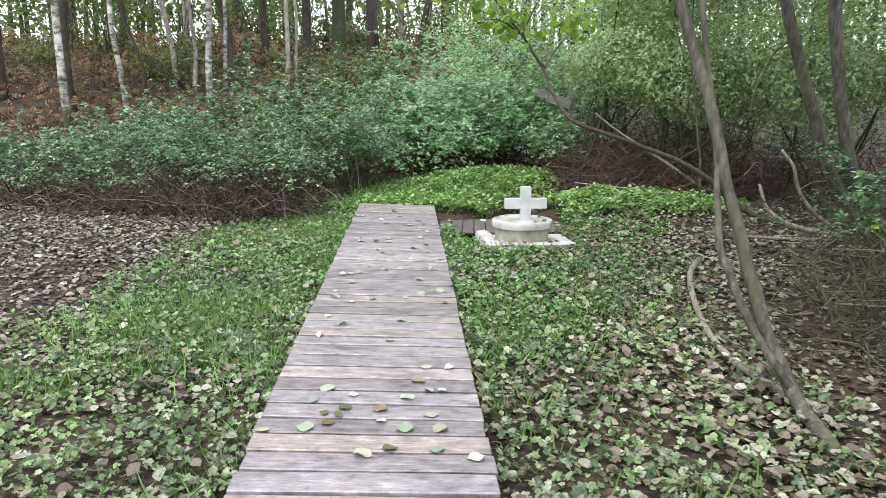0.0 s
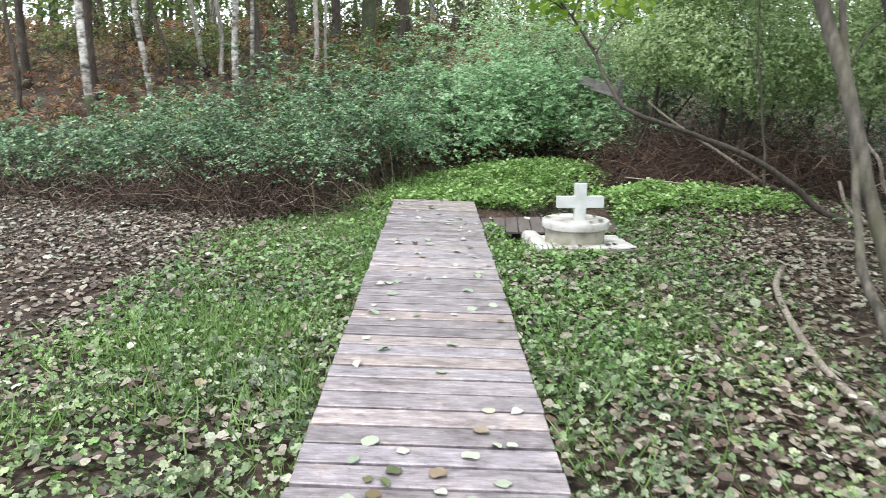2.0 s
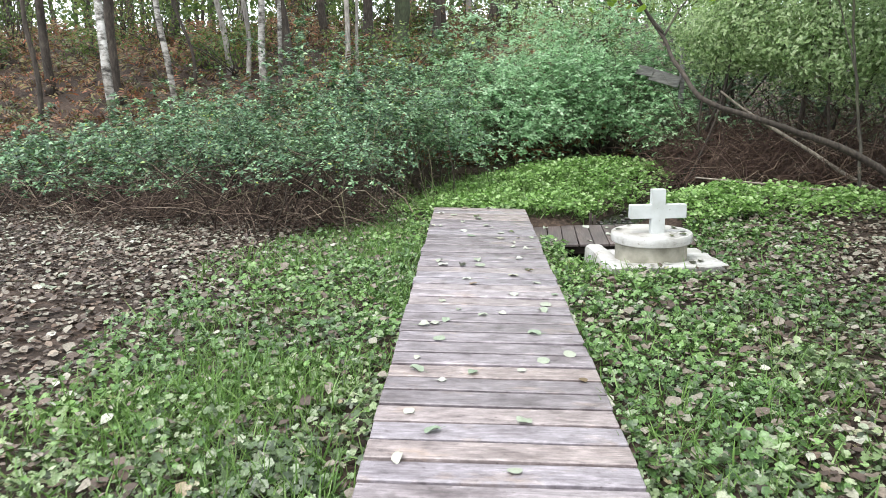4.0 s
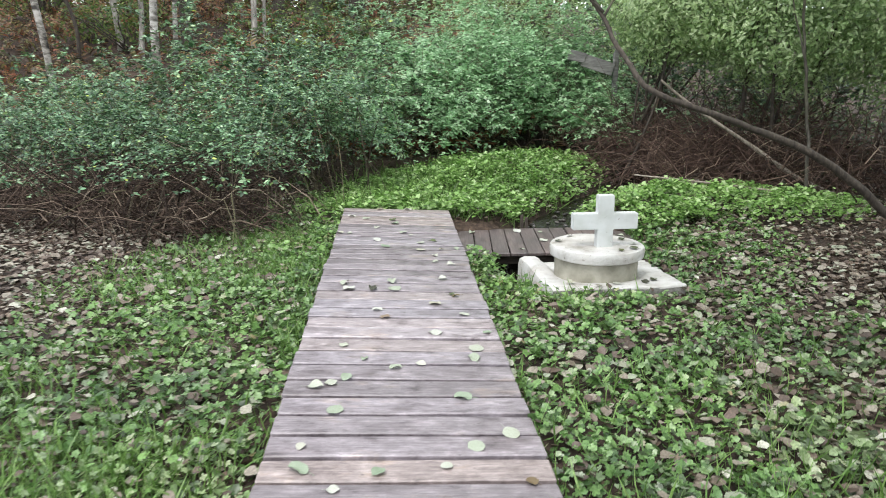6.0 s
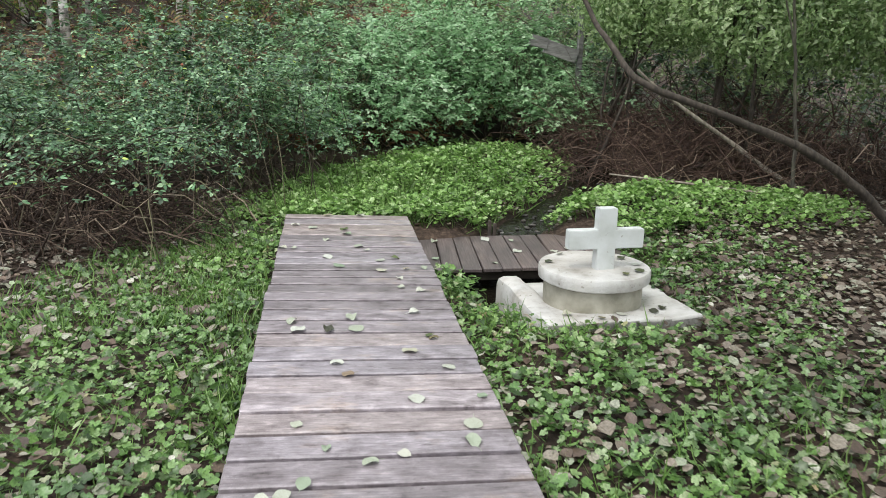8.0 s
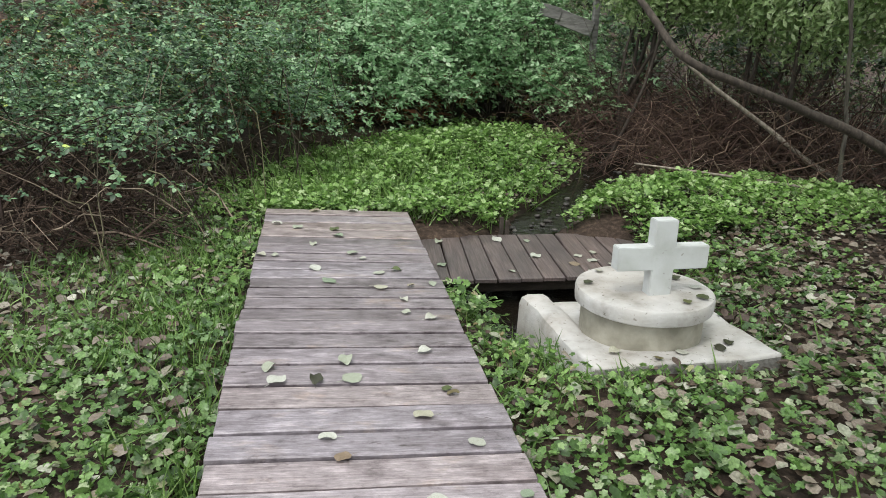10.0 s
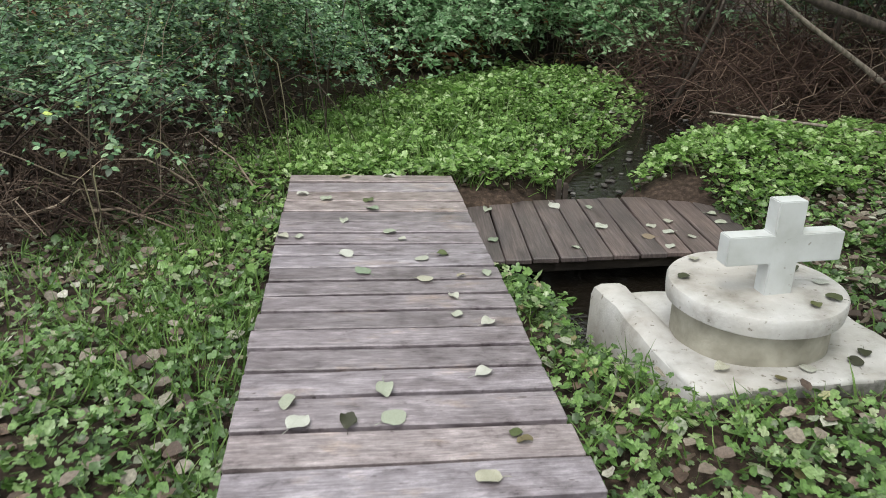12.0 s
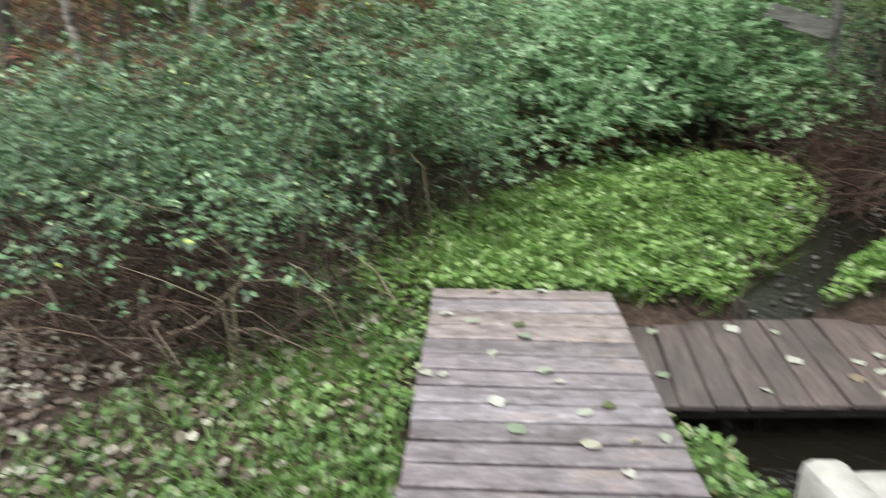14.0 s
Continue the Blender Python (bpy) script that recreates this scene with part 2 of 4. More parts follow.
    M["willow"] = leaf_material("shrub_leaves", [(0, (0.13, 0.21, 0.08)), (0.5, (0.33, 0.46, 0.20)), (1, (0.58, 0.68, 0.42))], 0.36, 0.5)
    M["hazel"] = leaf_material("hazel_leaves", [(0, (0.12, 0.22, 0.03)), (0.5, (0.23, 0.37, 0.045)), (1, (0.36, 0.5, 0.08))], 0.45, 0.6)
    M["crown"] = leaf_material("crown_leaves", [(0, (0.05, 0.10, 0.025)), (0.6, (0.11, 0.17, 0.045)), (1, (0.22, 0.26, 0.07))], 0.5, 0.4)
    M["bracken"] = leaf_material("bracken_fronds", [(0, (0.05, 0.035, 0.026)), (0.3, (0.13, 0.085, 0.06)), (0.5, (0.30, 0.125, 0.075)), (0.65, (0.22, 0.165, 0.115)), (0.8, (0.26, 0.22, 0.10)), (1, (0.13, 0.18, 0.08))], 0.65, 0.3, [(0.38, (0.75, 0.95, 0.85)), (0.5, (1.0, 0.9, 0.8)), (0.62, (1.25, 0.95, 0.8))])
    m = Mat("single_leaf", rough=0.5, spec=0.4)
    c = m.ramp(m.each(), [(0, (0.22, 0.28, 0.2)), (0.25, (0.38, 0.4, 0.33)), (0.6, (0.47, 0.48, 0.44)), (0.92, (0.40, 0.39, 0.31)), (1, (0.22, 0.16, 0.11))])
    c = m.mix(c, m.ramp(m.noise(m.coords(), 55, 3), [(0.35, (0.65, 0.62, 0.55)), (0.6, (1.05, 1.05, 1.05))]), 1.0, "MULTIPLY")
    m.colour(c)
    m.translucent(c, 0.12)
    M["fallen"] = m.m
    m = Mat("dark_leaf", rough=0.55, spec=0.4)
    c = m.ramp(m.each(), [(0, (0.03, 0.03, 0.016)), (0.5, (0.07, 0.09, 0.03)), (1, (0.12, 0.075, 0.04))])
    m.colour(c)
    M["dark_leaf"] = m.m
    M["grey_board"] = bark_material("grey_board", [(0.3, (0.08, 0.077, 0.073)), (0.7, (0.26, 0.25, 0.24))], (3, 12, 12))
    return M


M = make_materials()


# ---- mesh helpers ----
def np_mesh(name, V, T, mat, smooth=True):
    V, T = np.asarray(V, np.float32), np.asarray(T, np.int32)
    me = bpy.data.meshes.new(name)
    me.vertices.add(len(V))
    me.vertices.foreach_set("co", V.ravel())
    me.loops.add(T.size)
    me.loops.foreach_set("vertex_index", T.ravel())
    me.polygons.add(len(T))
    me.polygons.foreach_set("loop_start", np.arange(0, T.size, T.shape[1], dtype=np.int32))
    me.polygons.foreach_set("use_smooth", np.full(len(T), smooth))
    me.update(calc_edges=True)
    me.materials.append(mat)
    return me


def empty(name, place=(0, 0, 0)):
    ob = new(name)
    ob.empty_display_size = 0.2
    ob.matrix_basis = Matrix.Translation(place)
    return ob


def under(ob, parent):
    """Hangs ob under parent, keeping coordinates given in the world."""
    bpy.context.view_layer.update()
    ob.parent = parent
    ob.matrix_parent_inverse = parent.matrix_world.inverted()
    return ob


def part(name, bm, material, parent, label=""):
    me = bpy.data.meshes.new(name)
    bm.to_mesh(me)
    bm.free()
    me.materials.append(material)
    me.set_sharp_from_angle(angle=radians(38))
    ob = new(name, me)
    under(ob, parent)
    return tagged(ob, label)


def np_part(name, V, T, material, parent=None, label="", smooth=True, kind=""):
    ob = new(name, np_mesh(name, V, T, material, smooth))
    if parent:
        under(ob, parent)
    return tagged(ob, label, kind=kind)


def box_bm(sx, sy, sz, m=None, bevel=0.0, seg=1):
    bm = bmesh.new()
    bmesh.ops.create_cube(bm, size=1, matrix=Matrix.Diagonal((sx, sy, sz, 1)))
    if bevel:
        bmesh.ops.bevel(bm, geom=bm.edges[:], offset=bevel, segments=seg, affect="EDGES", profile=0.6)
    if m:
        bm.transform(m)
    return bm


def roughen(bm, amount, scale, seed=0.0):
    for v in bm.verts:
        v.co += noise.noise_vector(v.co * scale + Vector((seed, seed, seed))) * amount


def smooth_path(points, n):
    """Points along a rounded line through the given ones (Catmull-Rom)."""
    P = np.asarray(points, float)
    P = np.vstack([2 * P[0] - P[1], P, 2 * P[-1] - P[-2]])
    k = len(P) - 3
    out = []
    for u in np.linspace(0, k, n):
        i = min(int(u), k - 1)
        s = u - i
        a, b, c, d = P[i:i + 4]
        out.append(0.5 * (2 * b + (c - a) * s + (2 * a - 5 * b + 4 * c - d) * s * s + (3 * b - a - 3 * c + d) * s ** 3))
    return np.array(out)


def tube(path, radii, sides=8, rough=0.0, cap=True):
    """Vertices and triangles of a tapered tube along a path."""
    path, n = np.asarray(path, float), len(path)
    tan = np.gradient(path, axis=0)
    tan /= np.linalg.norm(tan, axis=1)[:, None] + 1e-9
    ref = np.array([0.0, 0.0, 1.0]) if abs(tan[:, 2]).mean() < 0.8 else np.array([1.0, 0.0, 0.0])
    u = np.cross(tan, ref)
    u /= np.linalg.norm(u, axis=1)[:, None] + 1e-9
    w = np.cross(tan, u)
    ang = np.linspace(0, 2 * np.pi, sides, endpoint=False)
    r = np.asarray(radii, float)[:, None] * (1 + rough * RNG.normal(size=(n, sides)))
    V = path[:, None] + r[..., None] * (np.cos(ang)[None, :, None] * u[:, None] + np.sin(ang)[None, :, None] * w[:, None])
    V = V.reshape(-1, 3)
    i = np.arange(n - 1)[:, None] * sides
    j = np.arange(sides)[None]
    k = (j + 1) % sides
    a, b, c, d = i + j, i + k, i + sides + k, i + sides + j
    T = np.concatenate([np.stack([a, b, c], -1).reshape(-1, 3), np.stack([a, c, d], -1).reshape(-1, 3)])
    if cap:
        top = (n - 1) * sides
        T = np.vstack([T, [[top, top + s, top + s + 1] for s in range(1, sides - 1)], [[0, s + 1, s] for s in range(1, sides - 1)]])
    return V, T


def join(pieces):
    Vs, Ts, k = [], [], 0
    for V, T in pieces:
        Vs.append(V)
        Ts.append(np.asarray(T) + k)
        k += len(V)
    return np.vstack(Vs), np.vstack(Ts)


# leaf shapes, about 1 long, lying in xy with the stalk at the origin and the tip along y
def ovate(width=0.6, fold=0.12, droop=0.1):
    h = width / 2
    V = [(0, 0, 0), (-0.8 * h, 0.25, fold), (-h, 0.5, fold - 0.3 * droop), (-0.55 * h, 0.8, fold - droop), (0, 1, -droop),
         (0.55 * h, 0.8, fold - droop), (h, 0.5, fold - 0.3 * droop), (0.8 * h, 0.25, fold), (0, 0.5, -0.1 * droop)]
    return np.array(V, float), np.array([(8, i, (i + 1) % 8) for i in range(8)])[:, ::-1]


def lance(width=0.34, fold=0.06):
    h = width / 2
    V = [(0, 0, 0), (-h, 0.45, fold), (0, 1, -0.05), (h, 0.45, fold), (0, 0.45, 0)]
    return np.array(V, float), np.array([(4, 1, 0), (4, 2, 1), (4, 3, 2), (4, 0, 3)])


def dry_leaf(width, curl):
    """A dry leaf of six facets, cupped along its midrib."""
    h = width / 2
    V = [(0, 0, 0), (-0.75 * h, 0.22, curl), (-h, 0.55, curl), (-0.3 * h, 0.9, 0.3 * curl), (0.35 * h, 0.93, 0.5 * curl), (h, 0.5, 0.8 * curl), (0.7 * h, 0.18, curl), (0, 0.5, -0.03)]
    return np.array(V, float), np.array([(7, (i + 1) % 7, i) for i in range(7)])


def herb_leaf():
    """A small leaf of three blunt, toothed lobes with a cupped middle."""
    rim = [(0, 0.14), (22, 0.42), (50, 0.52), (72, 0.44), (88, 0.28), (112, 0.48), (138, 0.50), (160, 0.52), (180, 0.62)]
    rim = rim + [(360 - a, 0.96 * r) for a, r in rim[-2:0:-1]]
    V = [(0, 0.42, -0.07)]
    for a, r in rim:
        a = radians(a)
        V.append((r * math.sin(a), 0.42 - r * math.cos(a), 0.10 * r - 0.12 * max(0.0, r - 0.45)))
    n = len(rim)
    return np.array(V, float), np.array([(0, 1 + i, 1 + (i + 1) % n) for i in range(n)])


def trefoil():
    out = []
    for a, d, s in ((0, 0.1, 0.85), (75, 0.05, 0.7), (-75, 0.05, 0.7)):
        V = np.array([(0, 0, 0), (-0.3, 0.38, 0.06), (0, 1, -0.1), (0.3, 0.38, 0.06), (0, 0.45, -0.01)], float)
        T = np.array([(4, 1, 0), (4, 2, 1), (4, 3, 2), (4, 0, 3)])
        V = V * s + np.array([0, d, 0])
        c, q = math.cos(radians(a)), math.sin(radians(a))
        out.append((np.stack([c * V[:, 0] - q * V[:, 1], q * V[:, 0] + c * V[:, 1], V[:, 2]], 1), T))
    return join(out)


def fine_trefoil():
    out = []
    for a, d, s in ((0, 0.1, 0.85), (75, 0.05, 0.7), (-75, 0.05, 0.7)):
        V, T = ovate(0.62, 0.06, 0.14)
        V = V * s + np.array([0, d, 0])
        c, q = math.cos(radians(a)), math.sin(radians(a))
        out.append((np.stack([c * V[:, 0] - q * V[:, 1], q * V[:, 0] + c * V[:, 1], V[:, 2]], 1), T))
    return join(out)


def broad_leaf(width, curl, wave):
    """A heart-shaped leaf with an uneven edge and a folded midrib."""
    n = 20
    V = [(0, 0.12, 0), (0, 0.5, 0.0)]
    for i in range(n):
        a = 2 * math.pi * (i + 0.5) / n
        x, y = math.sin(a), -math.cos(a)
        taper = 1 - 0.28 * max(0, y) ** 1.5
        r = 1 + RNG.normal(0, 0.03)
        V.append((0.5 * width * x * taper * r, 0.5 + 0.5 * y * r + (0.08 * abs(x) if y < -0.5 else 0), curl * x * x + wave * math.sin(3 * a) + RNG.normal(0, 0.008)))
    T = []
    for i in range(n):
        T.append((1 if n * 0.2 < i < n * 0.8 else 0, 2 + i, 2 + (i + 1) % n))
    T += [(0, 1, 2 + int(n * 0.8)), (1, 0, 2 + int(n * 0.2) + 1)]
    return np.array(V, float), np.array(T)


def blade():
    V = np.array([(-0.03, 0, 0), (0.03, 0, 0), (0.022, 0.1, 0.55), (-0.022, 0.1, 0.55), (0, 0.35, 1.0)], float)
    return V, np.array([(0, 1, 2), (0, 2, 3), (3, 2, 4)])


def frond():
    out = []
    for i in range(4):
        y, ln = 0.12 + 0.2 * i, 0.42 * (1 - 0.2 * i)
        for s in (-1, 1):
            V = np.array([(0, y, 0.2 * y), (s * ln, y + 0.12, 0.1 * y - 0.12), (0, y + 0.12, 0.2 * y), (s * ln * 0.5, y + 0.16, 0.14 * y - 0.03)], float)
            out.append((V, np.array([(0, 1, 3), (0, 3, 2)])))
    return join(out)


def scatter(shape, P, N, size, spin=None):
    """Copies of a leaf shape at P, with up direction N and lengths size, as one set of vertices and triangles."""
    V, T = shape
    n = len(P)
    N = N / (np.linalg.norm(N, axis=1)[:, None] + 1e-9)
    helper = np.where(np.abs(N[:, 2:3]) < 0.9, np.array([[0, 0, 1.0]]), np.array([[1.0, 0, 0]]))
    A = np.cross(helper, N)
    A /= np.linalg.norm(A, axis=1)[:, None] + 1e-9
    B = np.cross(N, A)
    spin = RNG.uniform(0, 2 * np.pi, n) if spin is None else spin
    c, s = np.cos(spin)[:, None], np.sin(spin)[:, None]
    X, Y = c * A + s * B, -s * A + c * B
    S = np.broadcast_to(np.asarray(size, float), (n,))[:, None, None]
    W = P[:, None] + S * (V[None, :, 0:1] * X[:, None] + V[None, :, 1:2] * Y[:, None] + V[None, :, 2:3] * N[:, None])
    F = T[None] + (np.arange(n) * len(V))[:, None, None]
    return W.reshape(-1, 3), F.reshape(-1, 3)


def tilted(n, spread):
    """Directions near straight up."""
    return np.stack([RNG.normal(0, spread, n), RNG.normal(0, spread, n), np.ones(n)], 1)


# ---- ground ----
STREAM = smooth_path([(1.32, 8.7), (1.4, 9.5), (1.55, 10.6), (1.92, 11.25), (2.62, 12.1), (3.3, 13.2), (4.2, 15.0)], 40)


def wob(x, y, f, seed):
    return (np.sin(f * x + seed) * np.cos(0.83 * f * y + 2.1 * seed) + 0.5 * np.sin(1.9 * f * x + 0.7 * f * y + 3.3 * seed) + 0.5 * np.cos(2.3 * f * y - 0.9 * f * x + seed)) / 2


def stream_gap(x, y):
    d = np.full(np.shape(x), 9.0)
    for a in STREAM:
        d = np.minimum(d, np.hypot(x - a[0], y - a[1]))
    return d


def ground_z(x, y):
    x, y = np.asarray(x, float), np.asarray(y, float)
    hill = np.interp(y + 0.35 * wob(x, y, 0.35, 2.0), [-300, 12, 15, 18, 22.5, 27, 34, 80, 700], [0.6, 0, 0.3, 0.95, 2.55, 3.45, 3.8, 3.6, 3.0])
    z = -0.07 + hill + 0.02 * wob(x, y, 2.1, 1.0) + 0.012 * wob(x, y, 6.0, 4.0)
    along, across = 0.7 * (x - 1.25) + 0.71 * (y - 12.75), 0.71 * (x - 1.25) - 0.7 * (y - 12.75)
    z = z + 0.20 * np.exp(-(along / 1.5) ** 2 - (across / 0.65) ** 2)
    z = z + 0.16 * np.exp(-((x - 3.5) / 1.2) ** 2 - ((y - 11.2) / 0.7) ** 2)
    z = z - 0.10 * np.exp(-((x - 0.9) / 0.5) ** 2 - ((y - 9.2) / 0.6) ** 2)
    z = z - 0.30 * np.exp(-((x - 1.5) / 1.0) ** 6 - ((y - 10.0) / 0.72) ** 6)
    z = z - 0.16 * np.exp(-((x - 1.3) / 0.45) ** 4 - ((y - 9.35) / 0.5) ** 4)
    d = stream_gap(x, y)
    return z - np.interp(y, [9, 10.2, 11, 15], [0.34, 0.22, 0.19, 0.14]) * np.exp(-(d / np.interp(y, [10, 11, 12], [0.42, 0.4, 0.34])) ** 4) * (1 + 0.1 * wob(x, y, 5, 1))


def build_ground():
    far = [15, 18, 22, 27, 34, 45, 60, 90, 150, 300, 700]
    xs = np.array([-v for v in far[::-1]] + list(np.arange(-12, 12.01, 0.14)) + far)
    ys = np.array([-v for v in far[::-1]] + [-12, -9, -7, -5.5, -4.5] + list(np.arange(-3.5, 20.01, 0.14)) + [21, 22, 23, 24, 25, 26, 27, 28, 30, 33, 37, 43, 52, 70, 100, 180, 400, 800])
    X, Y = np.meshgrid(xs, ys)
    V = np.stack([X, Y, ground_z(X, Y)], -1).reshape(-1, 3)
    nx, ny = len(xs), len(ys)
    i = (np.arange(ny - 1)[:, None] * nx + np.arange(nx - 1)[None]).ravel()
    T = np.stack([i, i + 1, i + nx + 1, i + nx], 1)
    ob = new("ground", np_mesh("ground", V, T, M["soil"]))
    tagged(ob, "dark woodland soil rising to a wooded bank", "ground", kind="structure")


build_ground()


def deck_z(x):
    return 0.10 - 0.0385 * (x + 0.513)


# how far a spot is covered by green herbs, 0 to 1
def green(x, y):
    edge = np.interp(y, [-4, 3, 5, 6.5, 8, 10, 12], [-4.2, -3.6, -3.0, -3.0, -2.5, -2.2, -1.2]) + 0.5 * wob(x, y, 1.7, 3.0)
    left = np.clip((x - edge) / 1.5, 0, 1) * (x < 0.1)
    redge = np.interp(y, [-4, 2, 4, 6, 8, 9, 10, 13], [3.4, 3.2, 3.0, 3.2, 3.4, 3.6, 5.0, 5.4]) + 0.5 * wob(x, y, 1.5, 5.0)
    right = np.clip((redge - x) / 2.2, 0, 1) * (x >= 0.1)
    g = np.maximum(left, right) ** 0.8 * np.clip(0.74 + 0.5 * wob(x, y, 2.6, 8.0) + 0.25 * wob(x, y, 7.1, 2.0), 0.1, 1)
    return np.where(y > 12.6, g * np.clip((13.6 - y), 0, 1), g)


def free_ground(x, y):
    """False on the boards, the stone base and the water."""
    on_deck = (x > -0.54) & (x < 0.63) & (y < 10.82)
    on_side = (x > 0.6) & (x < 2.45) & (y > 9.62) & (y < 10.85)
    on_base = (x > 1.05) & (x < 2.15) & (y > 7.97) & (y < 9.05)
    return ~(on_deck | on_side | on_base) & (stream_gap(x, y) > 0.27 + 0.06 * wob(x, y, 6, 3))


def field(n, x0, x1, y0, y1):
    return RNG.uniform(x0, x1, n), RNG.uniform(y0, y1, n)


def build_ground_cover():
    # creeping herbs
    x, y = field(225000, -4.2, 3.8, -3.5, 11.0)
    k = (RNG.uniform(size=x.size) < np.clip(green(x, y) * (1.0 + 0.35 * (y > 4.5)), 0, 1) * np.where(y < 1.2, 0.45, 1.0)) & free_ground(x, y) & ~((y > 10.75) & (x > -0.6))
    x, y = x[k], y[k]
    clump = np.clip(0.5 + 0.7 * wob(x, y, 6.3, 5) + 0.5 * wob(x, y, 15.0, 2), 0, 1)
    k = RNG.uniform(size=x.size) < 0.42 + 0.58 * clump
    x, y, clump = x[k], y[k], clump[k]
    z = ground_z(x, y) + 0.012 + (0.02 + 0.10 * clump) * RNG.uniform(0.15, 1, x.size) * (0.6 + 0.4 * green(x, y))
    z = z + RNG.uniform(0.0, 0.16, x.size) * ((x > 0.62) & (x < 1.0) & (y > 8.6) & (y < 9.6))
    size = 0.022 + 0.05 * RNG.beta(1.5, 2.8, x.size) * (0.8 + 0.6 * np.clip(wob(x, y, 3.1, 14), 0, 1))
    fresh = y + 1.2 * wob(x, y, 1.3, 6) + RNG.normal(0, 0.8, x.size) - np.where(x > 1.6, 1.5, 0) > 5.2
    for k, name, mat, label in ((~fresh, "ground_herbs", "herb", "low grey-green creeping herbs mixed with dead leaves"), (fresh, "fresh_herbs", "fresh", "fresh green creeping herbs beside the boards")):
        V, T = scatter(herb_leaf(), np.stack([x, y, z], 1)[k], tilted(int(k.sum()), 0.6), size[k])
        tagged(np_part(name, V, T, M[mat], kind="stuff"), label, "ground cover")
    # brighter cress along the water: a long mound on one bank, a round one on the other
    x, y = field(88000, -1.2, 5.6, 10.1, 15.2)
    xx, yy = x + 0.3 * wob(x, y, 2.7, 3) + 0.12 * wob(x, y, 9, 5), y + 0.25 * wob(x, y, 3.3, 9) + 0.1 * wob(x, y, 8, 2)
    along, across = 0.7 * (xx - 1.1) + 0.71 * (yy - 12.5), 0.71 * (xx - 1.1) - 0.7 * (yy - 12.5)
    dense = np.exp(-(along / 2.1) ** 4 - (across / 1.15) ** 4)
    dense = np.maximum(dense, 0.8 * np.exp(-((xx - 3.6) / 1.7) ** 4 - ((yy - 11.2) / 0.85) ** 4))
    dense = np.maximum(dense, 1.0 * ((y < 11.5) & (x > -0.5) & (x < 3.3) & ((y > 10.82) | (x > 2.5))))
    clump = np.clip(0.55 + 0.75 * wob(x, y, 8.0, 5) + 0.4 * wob(x, y, 19.0, 2), 0, 1)
    k = (RNG.uniform(size=x.size) < dense * (0.35 + 0.65 * clump)) & free_ground(x, y)
    x, y = x[k], y[k]
    z = ground_z(x, y) + 0.01 + 0.1 * np.clip((11.25 - y) / 0.3, 0, 1) * RNG.uniform(0, 1, x.size) + (0.20 * clump[k] * RNG.uniform(0.35, 1.0, x.size) + RNG.uniform(0, 0.04, x.size)) * dense[k] ** 0.5
    V, T = scatter(herb_leaf(), np.stack([x, y, z], 1), tilted(x.size, 0.5), RNG.uniform(0.024, 0.066, x.size))
    tagged(np_part("water_cress", V, T, M["cress"], kind="stuff"), "bright green cress mounds on the stream banks", "ground cover")
    # grass
    x, y = field(120000, -2.6, 2.6, 0.9, 12.0)
    k = (RNG.uniform(size=x.size) < green(x, y) * np.clip(0.35 + 0.9 * wob(x, y, 1.9, 11), 0, 1) * np.where((x < 0) & (y > 4), 1.0, 0.4)) & free_ground(x, y)
    x, y = x[k], y[k]
    gx, gy = RNG.normal(0.7, 0.75, 3200), RNG.normal(12.0, 0.75, 3200)
    k = free_ground(gx, gy)
    x, y = np.append(x, gx[k]), np.append(y, gy[k])
    V, T = scatter(blade(), np.stack([x, y, ground_z(x, y)], 1), tilted(x.size, 0.55), RNG.uniform(0.08, 0.2, x.size) * np.where(y > 11, 1.35, 1.0))
    tagged(np_part("grass", V, T, M["grass"], kind="stuff"), "thin green grass between the herbs", "grass")
    # pale fallen leaves and brown leaf mould
    x, y = field(150000, -10, 6.5, -3.5, 13.0)
    g = green(x, y)
    patch = np.clip(0.6 + 0.5 * wob(x, y, 1.1, 21), 0.25, 1)
    k = (RNG.uniform(size=x.size) < (0.065 + 0.30 * np.clip((x - 0.8) / 1.2, 0, 1) * np.where(y < 6, 1.0, 0.5) + 0.8 * (1 - np.clip(1.6 * g, 0, 1)) * patch) * np.where(y < 0.8, 0.4, 1.0) * np.where(y > 12.3, 0.3, 1) * np.where((x > 2.5) & (y < 6), 0.4, 1)) & free_ground(x, y)
    x, y = x[k], y[k]
    z = ground_z(x, y) + np.where(green(x, y) > 0.3, RNG.uniform(0.02, 0.085, x.size), RNG.uniform(0.008, 0.03, x.size))
    V, T = scatter(dry_leaf(0.8, 0.14), np.stack([x, y, z], 1), tilted(x.size, 0.3), (0.03 + 0.06 * RNG.beta(1.5, 2.2, x.size)) * np.where(RNG.uniform(size=x.size) < 0.06, 1.35, 1.0))
    tagged(np_part("leaf_litter", V, T, M["litter"], kind="stuff"), "pale fallen leaves scattered over the ground", "fallen leaves")
    x, y = field(5200, -6, 4.5, -2, 12)
    k = free_ground(x, y)
    x, y = x[k], y[k]
    z = ground_z(x, y) + np.where(green(x, y) > 0.3, RNG.uniform(0.03, 0.08, x.size), 0.015)
    V, T = scatter(ovate(0.85, 0.08, 0.14), np.stack([x, y, z], 1), tilted(x.size, 0.3), RNG.uniform(0.05, 0.085, x.size))
    tagged(np_part("large_leaf_litter", V, T, M["litter"], kind="stuff"), "larger pale fallen leaves among the herbs", "fallen leaves")
    x, y = field(26000, -8, 6.0, -3.0, 14)
